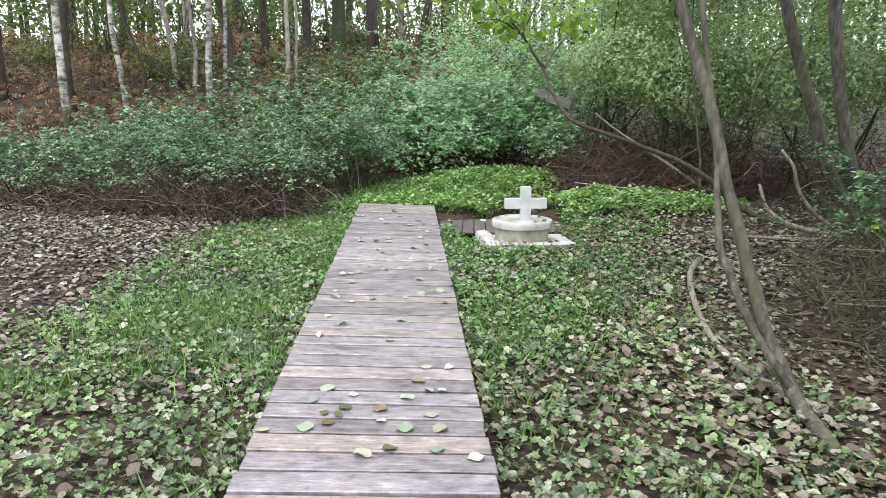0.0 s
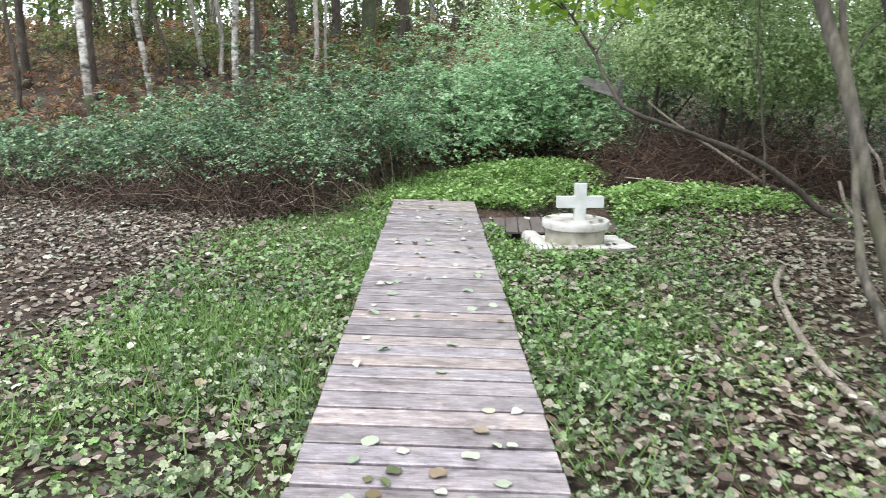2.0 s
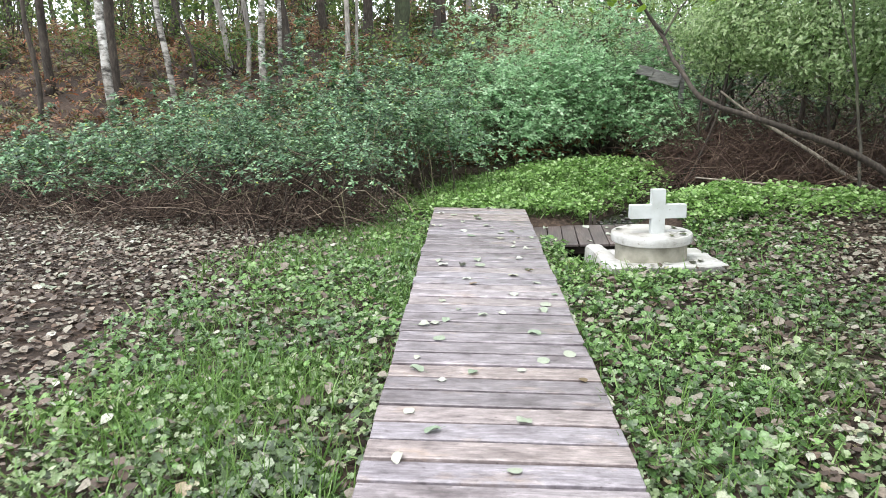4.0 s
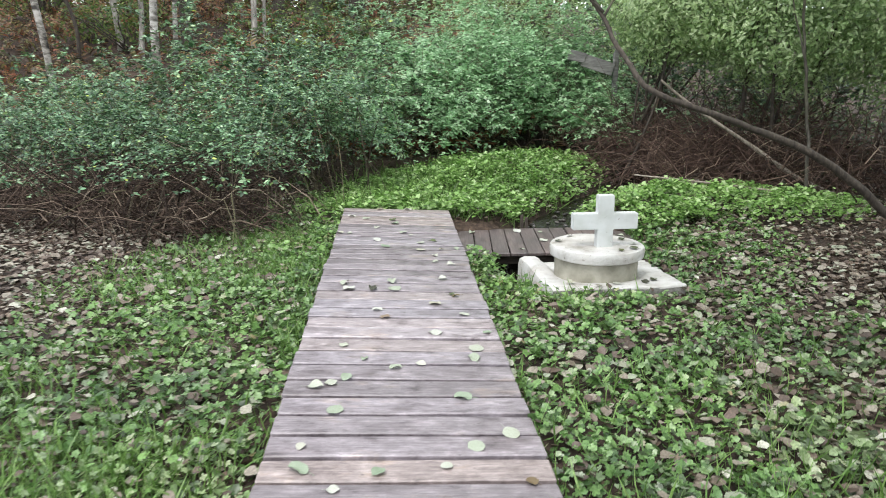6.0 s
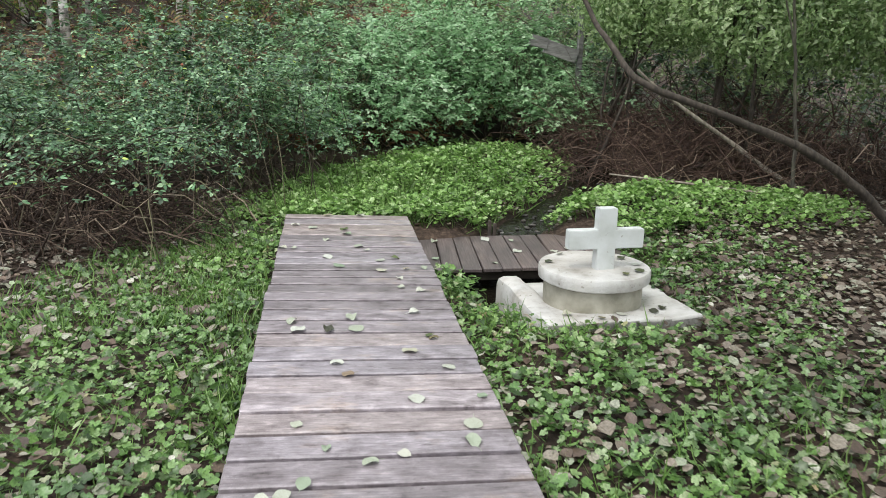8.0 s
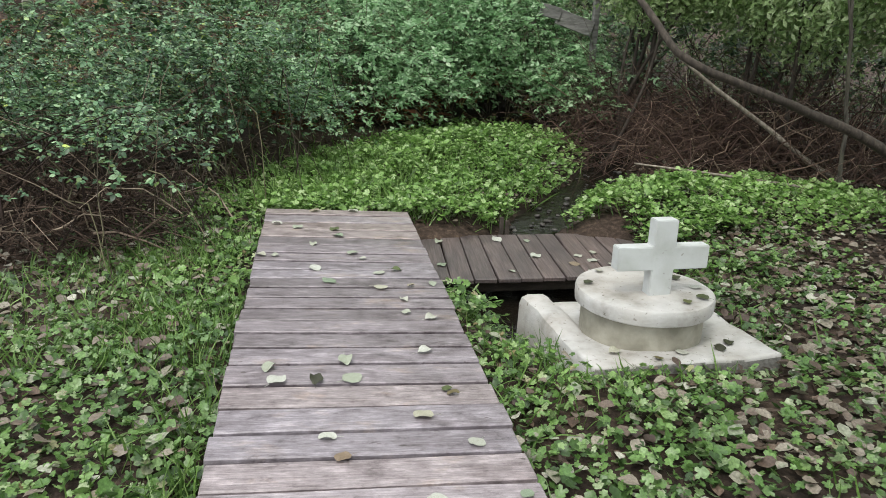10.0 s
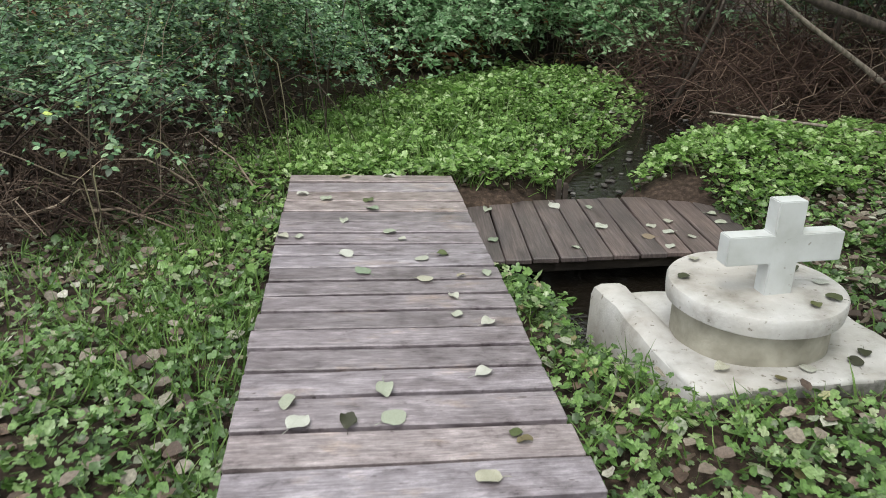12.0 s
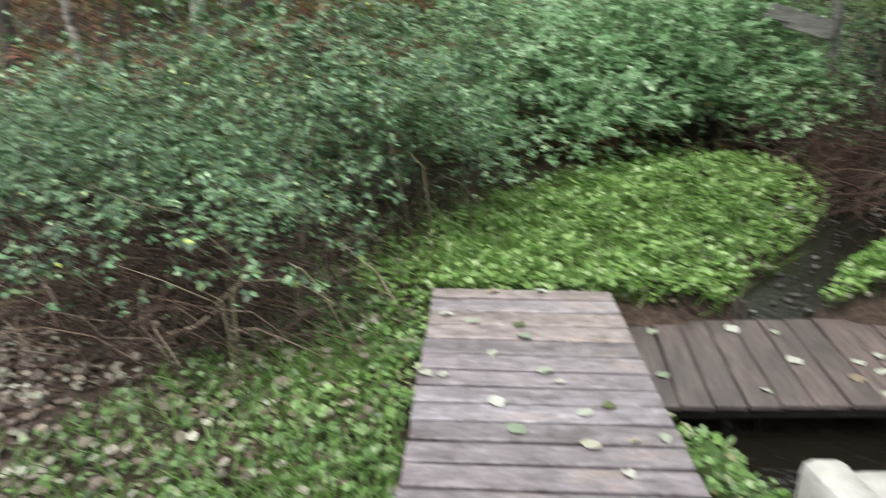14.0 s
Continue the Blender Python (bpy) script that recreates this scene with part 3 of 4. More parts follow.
    k = (RNG.uniform(size=x.size) < np.where(green(x, y) > 0.5, 0.3, 0.85)) & free_ground(x, y)
    x, y = x[k], y[k]
    V, T = scatter(dry_leaf(0.65, 0.12), np.stack([x, y, ground_z(x, y) + RNG.uniform(0.004, 0.016, x.size)], 1), tilted(x.size, 0.3), RNG.uniform(0.04, 0.085, x.size))
    tagged(np_part("leaf_mould", V, T, M["brown_litter"], kind="stuff"), "brown rotting leaf mould on the soil", "fallen leaves")
    # the wooded bank behind: dead bracken and leaves
    x, y = field(8000, -16, 3, 14.5, 29)
    z = ground_z(x, y)
    tall = np.clip(0.5 + 0.8 * wob(x, y, 0.8, 31), 0.1, 1)
    V, T = scatter(frond(), np.stack([x, y, z + RNG.uniform(0.0, 0.7, x.size) * tall], 1), tilted(x.size, 0.6), RNG.uniform(0.2, 0.45, x.size))
    tagged(np_part("bracken", V, T, M["bracken"], kind="stuff"), "rust-brown dying bracken on the bank", "bracken")


build_ground_cover()

# ---- water ----
def water_z(y):
    return float(np.interp(y, [9.6, 10.9, 11.3, 12, 13.5, 15], [-0.42, -0.20, -0.185, -0.15, -0.03, 0.2]))


def build_stream():
    side = np.gradient(STREAM, axis=0)
    side = np.stack([-side[:, 1], side[:, 0]], 1) / np.linalg.norm(side, axis=1)[:, None]
    L, R = STREAM + 0.6 * side, STREAM - 0.6 * side
    V = [(*p, water_z(p[1])) for i in range(len(L)) for p in (L[i], R[i])]
    T = [(2 * i, 2 * i + 1, 2 * i + 3, 2 * i + 2) for i in range(len(L) - 1)]
    tagged(new("water", np_mesh("water", V, T, M["water"])), "dark shallow spring water in a narrow channel", "water", kind="structure")


build_stream()


def build_stones():
    meshes = []
    for i in range(5):
        bm = bmesh.new()
        bmesh.ops.create_icosphere(bm, subdivisions=2, radius=0.5)
        bm.transform(Matrix.Diagonal((1.0, 0.8, 0.45, 1)))
        roughen(bm, 0.16, 1.6, 5.0 * i)
        me = bpy.data.meshes.new("stone")
        bm.to_mesh(me)
        bm.free()
        me.materials.append(M["stone"])
        meshes.append(me)
    for i in range(75):
        c = STREAM[RNG.integers(17, 34)]
        x, y = c + RNG.normal(0, 0.2, 2)
        size = RNG.uniform(0.02, 0.075)
        if y < 10.92:
            continue
        ob = new("stone", meshes[i % 5])
        ob.matrix_basis = pose(x, y, max(float(ground_z(x, y)), water_z(y) + 0.08 * size) + 0.004, 0, 0, RNG.uniform(0, 360)) @ Matrix.Diagonal((size, size, size, 1))
        tagged(ob, "small wet dark stone in the stream bed", "stone", "stones in the stream")


build_stones()


# ---- boardwalk ----
def plank_mesh(name, sx, sy, sz, mat, seed):
    bm = box_bm(sx, sy, sz, bevel=0.005)
    bmesh.ops.subdivide_edges(bm, edges=[e for e in bm.edges if abs(e.verts[0].co.x - e.verts[1].co.x) > sx * 0.8 or abs(e.verts[0].co.y - e.verts[1].co.y) > max(sy, sx) * 0.8], cuts=3)
    roughen(bm, 0.0035, 4.0, seed)
    me = bpy.data.meshes.new(name)
    bm.to_mesh(me)
    bm.free()
    me.materials.append(mat)
    return me


DECK_Y1, PITCH = 10.785, 0.178
SEAMS = [10.785, 10.62, 10.41, 10.207, 10.007, 9.816, 9.638, 9.474, 9.312, 9.155, 9.0, 8.842, 8.68, 8.515, 8.355, 8.192, 8.025, 7.83, 7.645, 7.46, 7.29,
         7.112, 6.93, 6.745, 6.56, 6.372, 6.187, 6.005, 5.825, 5.643, 5.47, 5.297, 5.124, 4.951, 4.778, 4.605, 4.435, 4.248, 4.055, 3.87, 3.688, 3.512, 3.335, 3.162, 2.982, 2.805]
SEAMS += [2.805 - PITCH * (i + 1) for i in range(36)]


def build_boardwalk():
    deck = empty("boardwalk", (0.045, 4.0, -0.1))
    tagged(deck, "weathered grey wooden boardwalk with crosswise planks", "boardwalk")
    lean = -math.degrees(math.atan(0.0385))
    meshes = [plank_mesh("plank", 1.118, 0.147, 0.05, M["board"], 3.1 * i) for i in range(6)]
    for i in range(len(SEAMS) - 1):
        y = (SEAMS[i] + SEAMS[i + 1]) / 2
        x = 0.046 + RNG.normal(0, 0.004)
        ob = new("plank", meshes[i % 6])
        ob.matrix_basis = pose(x, y, deck_z(x) - 0.025 + RNG.normal(0, 0.002), RNG.normal(0, 0.4), -lean + RNG.normal(0, 0.12), RNG.normal(0, 0.2)) @ Matrix.Diagonal((1, (SEAMS[i] - SEAMS[i + 1] - 0.024) / 0.147, 1, 1))
        under(ob, deck)
    for x in (-0.42, 0.045, 0.51):
        part("joist", box_bm(0.06, 14.2, 0.1, pose(x, DECK_Y1 - 7.15, deck_z(x) - 0.05 - 0.053), 0.004), M["beam"], deck, "dark damp bearer")
    for y in np.arange(-3.0, 10.7, 1.7):
        for x in (-0.42, 0.51):
            part("post", box_bm(0.09, 0.09, 0.35, pose(x, y, deck_z(x) - 0.28), 0.006), M["beam"], deck, "short dark post")


def build_footbridge():
    deck = empty("footbridge", (1.54, 10.26, -0.3))
    tagged(deck, "low damp brown plank footbridge over the spring", "footbridge")
    meshes = [plank_mesh("plank", 0.157, 1.1, 0.032, M["damp_board"], 50 + 3.1 * i) for i in range(4)]
    n, x0, x1 = 11, 0.662, 2.494
    for i in range(n):
        ob = new("plank", meshes[i % 4])
        ob.matrix_basis = pose(x0 + (i + 0.5) * (x1 - x0) / n, 10.262 + RNG.normal(0, 0.006), -0.176 + RNG.normal(0, 0.002), 0, RNG.normal(0, 0.4), -5.0 + RNG.normal(0, 0.3))
        under(ob, deck)
    for y in (9.85, 10.68):
        part("joist", box_bm(1.8, 0.06, 0.1, pose(1.578 + 0.087 * (y - 10.26), y, -0.243), 0.004), M["beam"], deck, "dark damp bearer")
    for x, h in ((1.42, 0.13), (1.47, 0.10)):
        part("stub_post", box_bm(0.035, 0.035, 0.5 + h, pose(x, 10.86, -0.40 + h / 2), 0.004), M["beam"], deck, "dark stub post")


build_boardwalk()
build_footbridge()


# ---- whitewashed spring cover with a cross ----
def build_monument():
    base = empty("cross_monument", (1.62, 8.5, -0.1))
    tagged(base, "whitewashed concrete spring cover with a round lid and cross", "monument")
    # the slab, sloping gently to the back
    bm = bmesh.new()
    nx, ny = 14, 14
    def top(u, v):
        x = 1.14 + u * 1.0 - 0.06 * v * (1 - u) + 0.05 * v * u
        y = 7.985 + v * 1.03 + 0.03 * u
        return x, y, 0.02 - 0.085 * v
    vs = [[bm.verts.new(top(i / nx, j / ny)) for i in range(nx + 1)] for j in range(ny + 1)]
    for j in range(ny):
        for i in range(nx):
            bm.faces.new((vs[j][i], vs[j][i + 1], vs[j + 1][i + 1], vs[j + 1][i]))
    edge = bmesh.ops.extrude_face_region(bm, geom=bm.faces[:])
    bmesh.ops.translate(bm, verts=[g for g in edge["geom"] if isinstance(g, bmesh.types.BMVert)], vec=(0, 0, -0.26))
    bmesh.ops.recalc_face_normals(bm, faces=bm.faces[:])
    rim = [e for e in bm.edges if len(e.link_faces) == 2 and e.calc_face_angle(0) > 1.0]
    bmesh.ops.bevel(bm, geom=rim, offset=0.022, segments=3, affect="EDGES", profile=0.5)
    roughen(bm, 0.012, 6.0, 2.0)
    for f in bm.faces:
        f.smooth = True
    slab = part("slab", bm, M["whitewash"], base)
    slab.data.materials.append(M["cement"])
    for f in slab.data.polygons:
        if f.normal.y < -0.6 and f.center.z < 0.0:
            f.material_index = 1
    # the raised kerb, highest at the back, running out to the front
    n = 16
    rows = []
    for j in range(n + 1):
        v = j / n
        y = 8.0 + v * 1.0
        xl = 1.135 - 0.065 * v
        h = 0.015 - 0.062 * v + 0.10 * (0.5 - 0.5 * math.cos(math.pi * min(1, max(0, (v - 0.25) / 0.55)))) * 0.42
        rows.append([(xl - 0.012, y, -0.30), (xl - 0.004, y, h - 0.05), (xl + 0.01, y, h - 0.015), (xl + 0.045, y, h), (xl + 0.13, y, h), (xl + 0.165, y, h - 0.02), (xl + 0.18, y, h - 0.07), (xl + 0.19, y, -0.25)])
    bm = bmesh.new()
    g = [[bm.verts.new(p) for p in r] for r in rows]
    for a, b in zip(g, g[1:]):
        for k in range(7):
            bm.faces.new((a[k], a[k + 1], b[k + 1], b[k]))
    bm.faces.new(g[0][::-1])
    bm.faces.new(g[-1])
    bmesh.ops.recalc_face_normals(bm, faces=bm.faces[:])
    roughen(bm, 0.010, 7.0, 9.0)
    for f in bm.faces:
        f.smooth = True
    part("kerb", bm, M["whitewash"], base, "rounded whitewashed kerb")

    def ring(name, profile, mat, seed):
        bm = bmesh.new()
        m, k = 72, []
        for r, z in profile:
            k.append([bm.verts.new((1.572 + 0.92 * r * math.cos(2 * math.pi * i / m), 8.445 + 0.92 * r * math.sin(2 * math.pi * i / m), z)) for i in range(m)])
        for a, b in zip(k, k[1:]):
            for i in range(m):
                bm.faces.new((a[i], a[(i + 1) % m], b[(i + 1) % m], b[i]))
        bm.faces.new(k[-1])
        bm.faces.new(k[0][::-1])
        bmesh.ops.recalc_face_normals(bm, faces=bm.faces[:])
        roughen(bm, 0.005, 5.0, seed)
        for f in bm.faces:
            f.smooth = len(f.verts) == 4
        return part(name, bm, mat, base)

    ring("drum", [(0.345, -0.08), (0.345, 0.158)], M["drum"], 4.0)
    ring("lid", [(0.3, 0.150), (0.378, 0.151), (0.388, 0.157), (0.392, 0.19), (0.391, 0.222), (0.384, 0.232), (0.34, 0.235), (0.15, 0.238), (0.05, 0.238)], M["whitewash"], 6.0)
    # cross in one piece
    out = [(-0.06, 0.225), (0.06, 0.225), (0.06, 0.373), (0.248, 0.373), (0.248, 0.495), (0.06, 0.495), (0.06, 0.632), (-0.06, 0.632), (-0.06, 0.495), (-0.248, 0.495), (-0.248, 0.373), (-0.06, 0.373)]
    bm = bmesh.new()
    face = bm.faces.new([bm.verts.new((x, 0, z)) for x, z in out])
    ext = bmesh.ops.extrude_face_region(bm, geom=[face])
    bmesh.ops.translate(bm, verts=[v for v in ext["geom"] if isinstance(v, bmesh.types.BMVert)], vec=(0, 0.078, 0))
    bmesh.ops.recalc_face_normals(bm, faces=bm.faces[:])
    bmesh.ops.bevel(bm, geom=bm.edges[:], offset=0.004, segments=2, affect="EDGES")
    bm.transform(pose(1.598, 8.316, 0, 0, 0, 2.0))
    part("cross", bm, M["cross"], base, "plain white painted cross")


build_monument()


# ---- single fallen leaves lying on the boards, the footbridge and the stone ----
def leaf_meshes(mat):
    out = []
    for i, (w, f, d) in enumerate([(0.85, 0.10, 0.15), (0.95, 0.05, 0.22), (0.75, 0.16, 0.10), (0.9, -0.04, -0.05), (0.7, 0.2, 0.25)]):
        V, T = broad_leaf(w, 0.8 * f, 0.25 * d)
        V[:, 2] = V[:, 2] - V[:, 2].min()
        V[:, 1] -= 0.5
        S, U = tube(smooth_path([(0, -0.5, 0.03), (0.03, -0.68, 0.05), (0.0, -0.85, 0.03)], 4), [0.012] * 4, 4)
        V, T = join([(V, T), (S, U)])
        out.append(np_mesh("fallen_leaf", V, T, mat))
    return out


PALE, DARK = leaf_meshes(M["fallen"]), leaf_meshes(M["dark_leaf"])


def lay_leaf(x, y, z, size, dark=False, group="leaves on the boardwalk", label=""):
    ob = new("fallen_leaf", (DARK if dark else PALE)[RNG.integers(5)])
    ob.matrix_basis = pose(x, y, z + 0.002, RNG.normal(0, 5), RNG.normal(0, 5), RNG.uniform(0, 360)) @ Matrix.Diagonal((size, size, size, 1))
    return tagged(ob, label or ("dark withered leaf lying on the grey planks" if dark else "pale fallen leaf lying on the grey planks"), "leaf", group)


PALE_NEAR = [(-0.27, 3.21), (-0.47, 3.18), (-0.27, 3.53), (-0.22, 3.7), (0.08, 3.44), (0.09, 3.3), (0.21, 3.22), (0.34, 3.38), (0.38, 3.22), (0.02, 2.95), (0.53, 2.93), (0.36, 3.0),
             (0.47, 4.04), (0.33, 4.05), (0.28, 3.83), (0.34, 3.69), (0.41, 3.7), (0.22, 3.59), (-0.07, 3.62), (-0.37, 4.6), (-0.36, 5.04), (-0.24, 4.85), (0.17, 4.97), (0.1, 4.53), (0.32, 6.17), (-0.22, 5.41)]
PALE_MID = [(-0.23, 6.39), (-0.3, 6.32), (-0.37, 6.28), (-0.26, 6.04), (0.33, 5.72), (-0.06, 5.53), (0.2, 5.57), (-0.36, 5.55), (-0.37, 5.72), (0.49, 5.83), (0.01, 6.51), (0.14, 6.56), (-0.15, 6.62),
            (-0.27, 6.81), (0.45, 6.78), (0.42, 6.64), (0.54, 7.03), (0.24, 7.01), (0.44, 7.35), (0.27, 7.55), (-0.01, 8.04), (-0.1, 7.41), (-0.05, 7.28)]
PALE_FAR = [(-0.26, 10.23), (-0.14, 9.31), (0.1, 9.63), (0.16, 9.52), (-0.06, 9.09), (0.24, 9.24), (0.23, 8.99), (0.41, 9.02), (0.54, 9.05), (0.34, 8.79), (0.33, 8.61), (0.45, 8.53), (0.36, 8.13), (-0.34, 7.98),
            (-0.3, 7.86), (0.01, 7.87), (-0.39, 9.56), (-0.48, 9.57), (-0.15, 9.81), (-0.41, 10.32), (0.02, 10.03), (-0.14, 10.72), (0.16, 10.73)]
WITHERED = [(-0.13, 3.36), (-0.17, 3.27), (-0.1, 3.45), (-0.2, 3.38), (0.14, 3.01), (0.51, 5.46), (0.4, 7.76), (0.42, 7.72), (0.35, 9.29), (-0.14, 7.86), (0.0, 10.19)]
ON_BRIDGE = [(0.84, 10.62), (1.33, 10.65), (1.57, 10.6), (1.53, 10.2), (1.86, 10.17), (1.77, 9.99), (1.93, 10.05), (1.84, 9.81), (2.05, 9.96), (2.36, 10.19), (2.37, 10.35), (0.77, 10.04), (1.25, 9.86), (2.01, 10.25)]
for x, y in PALE_NEAR + PALE_MID + PALE_FAR:
    lay_leaf(x, y, deck_z(x) + 0.004, RNG.uniform(0.05, 0.095))
for x, y in WITHERED:
    lay_leaf(x, y, deck_z(x) + 0.004, RNG.uniform(0.05, 0.085), True)
for x, y in ON_BRIDGE:
    lay_leaf(x, y, -0.157, RNG.uniform(0.06, 0.10), False, "leaves on the footbridge", "pale fallen leaf on the damp footbridge planks")
for x, y, dark in ((1.33, 8.31, False), (1.31, 8.15, False), (1.64, 8.10, False), (1.49, 8.04, True), (1.95, 8.2, True), (1.86, 8.13, True)):
    lay_leaf(x, y, 0.026 - 0.0825 * (y - 7.985), RNG.uniform(0.045, 0.075), dark, "leaves on the stone", "fallen leaf on the whitewashed slab")
for x, y, dark in ((1.29, 8.52, True), (1.42, 8.70, False), (1.84, 8.40, False), (1.80, 8.25, True), (1.69, 8.2, True), (1.80, 8.55, True)):
    lay_leaf(x, y, 0.242, RNG.uniform(0.045, 0.075), dark, "leaves on the stone", "fallen leaf on the whitewashed round lid")


# ---- brambles ----
def clump_points(n, c, r, seed, low=-0.15, inner=0.35):
    """Places and outward directions in the uneven outer layer of a bushy dome."""
    d = RNG.normal(size=(n, 3))
    d /= np.linalg.norm(d, axis=1)[:, None]
    d[:, 2] = np.where(d[:, 2] < low, -d[:, 2], d[:, 2])
    bulge = 1 + 0.13 * np.sin(5 * d[:, 0] + seed) * np.cos(4 * d[:, 1] + 2 * seed) + 0.11 * np.sin(9 * d[:, 2] + 7 * d[:, 0] + 3 * seed) + 0.07 * np.sin(17 * d[:, 0] - 13 * d[:, 1] + seed)
    depth = 1 - inner * RNG.uniform(0, 1, n) ** 1.6 + 0.05 * np.abs(RNG.normal(size=n))
    P = np.asarray(c) + d * np.asarray(r) * (bulge * depth)[:, None]
    return P, d / np.asarray(r)


def arch(p, q, h, n=6):
    p, q = np.asarray(p, float), np.asarray(q, float)
    s = np.linspace(0, 1, n)[:, None]
    path = p + (q - p) * s
    path[:, 2] += (4 * h * s * (1 - s))[:, 0]
    return path + RNG.normal(0, 0.025, path.shape)


def bramble(x, y, rx, ry, rz, leaves, canes=16):
    z = float(ground_z(x, y))
    bush = empty("bramble_bush", (x, y, z))
    tagged(bush, "dense dark green bramble thicket with brown canes below", "bush", "brambles behind the clearing")
    c = (x, y, z + 0.12 * rz)
    near = y < 12.6 and -4 < x < 0.3
    C, D = clump_points(leaves // (6 if near else 8), c, (rx, ry, rz * 0.9), x * 3.7 + y, inner=0.4)
    pick = np.repeat(np.arange(len(C)), 6)
    P = C[pick] + RNG.normal(0, 1, (len(pick), 3)) * np.array([0.11, 0.11, 0.05])
    N = D[pick] / np.linalg.norm(D[pick], axis=1)[:, None] * 0.4 + np.array([0, 0, 1.0])
    # long leafy shoots that arch out of the mass
    S, E = clump_points(leaves // 45, c, (rx, ry, rz * 0.92), x * 3.7 + y, low=0.0, inner=0.15)
    E = E / np.linalg.norm(E, axis=1)[:, None] * np.array([1, 1, 0.5]) + RNG.normal(0, 0.35, E.shape)
    ln = RNG.uniform(0.25, 0.75, len(S))[:, None]
    rise, fall = RNG.uniform(0.1, 0.75, len(S))[:, None], RNG.uniform(0.5, 1.0, len(S))[:, None]
    shoots = []
    for s in np.linspace(0, 1, 9):
        Q = S + E * ln * s + np.array([0, 0, 1]) * ln * (rise * s - fall * s * s)
        shoots.append(Q)
        P = np.vstack([P, np.repeat(Q, 2, axis=0) + RNG.normal(0, 0.025, (2 * len(Q), 3))])
        N = np.vstack([N, np.tile([[0.0, -0.15, 1.0]], (2 * len(Q), 1))])
    k = P[:, 2] > ground_z(P[:, 0], P[:, 1]) + np.where((P[:, 1] < 12.3) & (P[:, 0] > -3.6), 0.45, 0.12) + 0.4 * RNG.uniform(size=len(P)) ** 0.8
    if y < 12.4:
        k &= (P[:, 0] < -0.75) | (P[:, 0] > 2) | (P[:, 1] > 11.6)
    P, N = P[k], N[k] + RNG.normal(0, 0.38, (int(k.sum()), 3))
    size = (0.028 + 0.05 * RNG.beta(1.5, 2, len(P))) if near else (0.05 + 0.075 * RNG.beta(1.5, 2, len(P)))
    V, T = scatter(fine_trefoil() if near else trefoil(), P, N, size)
    np_part("foliage", V, T, M["pale_lit_bramble" if -0.7 < x < 3.4 and y > 13.2 else "bramble"], bush)
    shoots = np.stack(shoots, 1)[:, ::2]
    out = [tube(p, np.linspace(0.005, 0.002, 5), 3, cap=False) for p in shoots if p[:, 2].min() > z + 0.2 and not (y < 12.4 and -0.75 < p[:, 0].max() < 2)]
    for i in range(canes):
        a = RNG.uniform(0, 2 * np.pi)
        q = np.array([x + rx * 1.02 * np.cos(a), y + ry * 1.05 * np.sin(a), 0])
        q[2] = ground_z(q[0], q[1]) + RNG.uniform(0.0, 0.3)
        p = np.array([x + RNG.normal(0, 0.3 * rx), y + RNG.normal(0, 0.3 * ry), z])
        path = arch(p, q, RNG.uniform(0.3, 0.8) * rz, 7)
        if x < 0 and path[:, 0].max() > -0.62 and y < 12:
            continue
        out.append(tube(path, np.linspace(0.007, 0.003, 7), 4, cap=False))
    np_part("cane_tangle", *join(out), M["cane"], bush, "arching brown canes", kind="stuff")


BRAMBLES = [(3.25, 14.3, 0.55, 0.45, 1.1, 1100), (4.5, 5.8, 0.9, 0.9, 0.8, 1300), (5.3, 6.9, 1.0, 1.0, 1.0, 2000), (2.75, 15.0, 0.6, 0.5, 1.0, 900), (5.0, 14.8, 1.3, 1.0, 1.9, 2200), (6.8, 13.9, 1.3, 1.0, 1.9, 2200), (8.6, 13.0, 1.3, 1.0, 1.9, 1800), (3.8, 16.4, 1.1, 1.0, 1.9, 1600), (-8.2, 13.6, 1.7, 1.3, 0.85, 2600), (-6.6, 13.0, 1.6, 1.3, 0.9, 3000), (-5.0, 12.9, 1.5, 1.3, 1.0, 3000), (-3.8, 12.5, 1.3, 1.3, 1.25, 3400),
            (-2.9, 11.7, 1.2, 1.3, 1.25, 3000), (-1.75, 10.85, 1.0, 1.35, 1.2, 3000), (-1.0, 12.3, 1.2, 1.3, 1.6, 4200), (-2.4, 13.4, 1.5, 1.3, 1.9, 3800),
            (0.2, 14.6, 1.35, 1.3, 1.75, 3800), (1.5, 15.4, 1.35, 1.3, 1.8, 3800), (-0.9, 15.2, 1.6, 1.2, 2.0, 3200), (2.6, 16.0, 1.4, 1.2, 2.4, 4200), (1.1, 16.6, 1.6, 1.1, 2.4, 3600), (2.6, 15.4, 0.9, 0.8, 1.6, 2200), (-4.4, 14.4, 1.4, 1.1, 1.25, 2600)]
for b in BRAMBLES:
    bramble(*b)


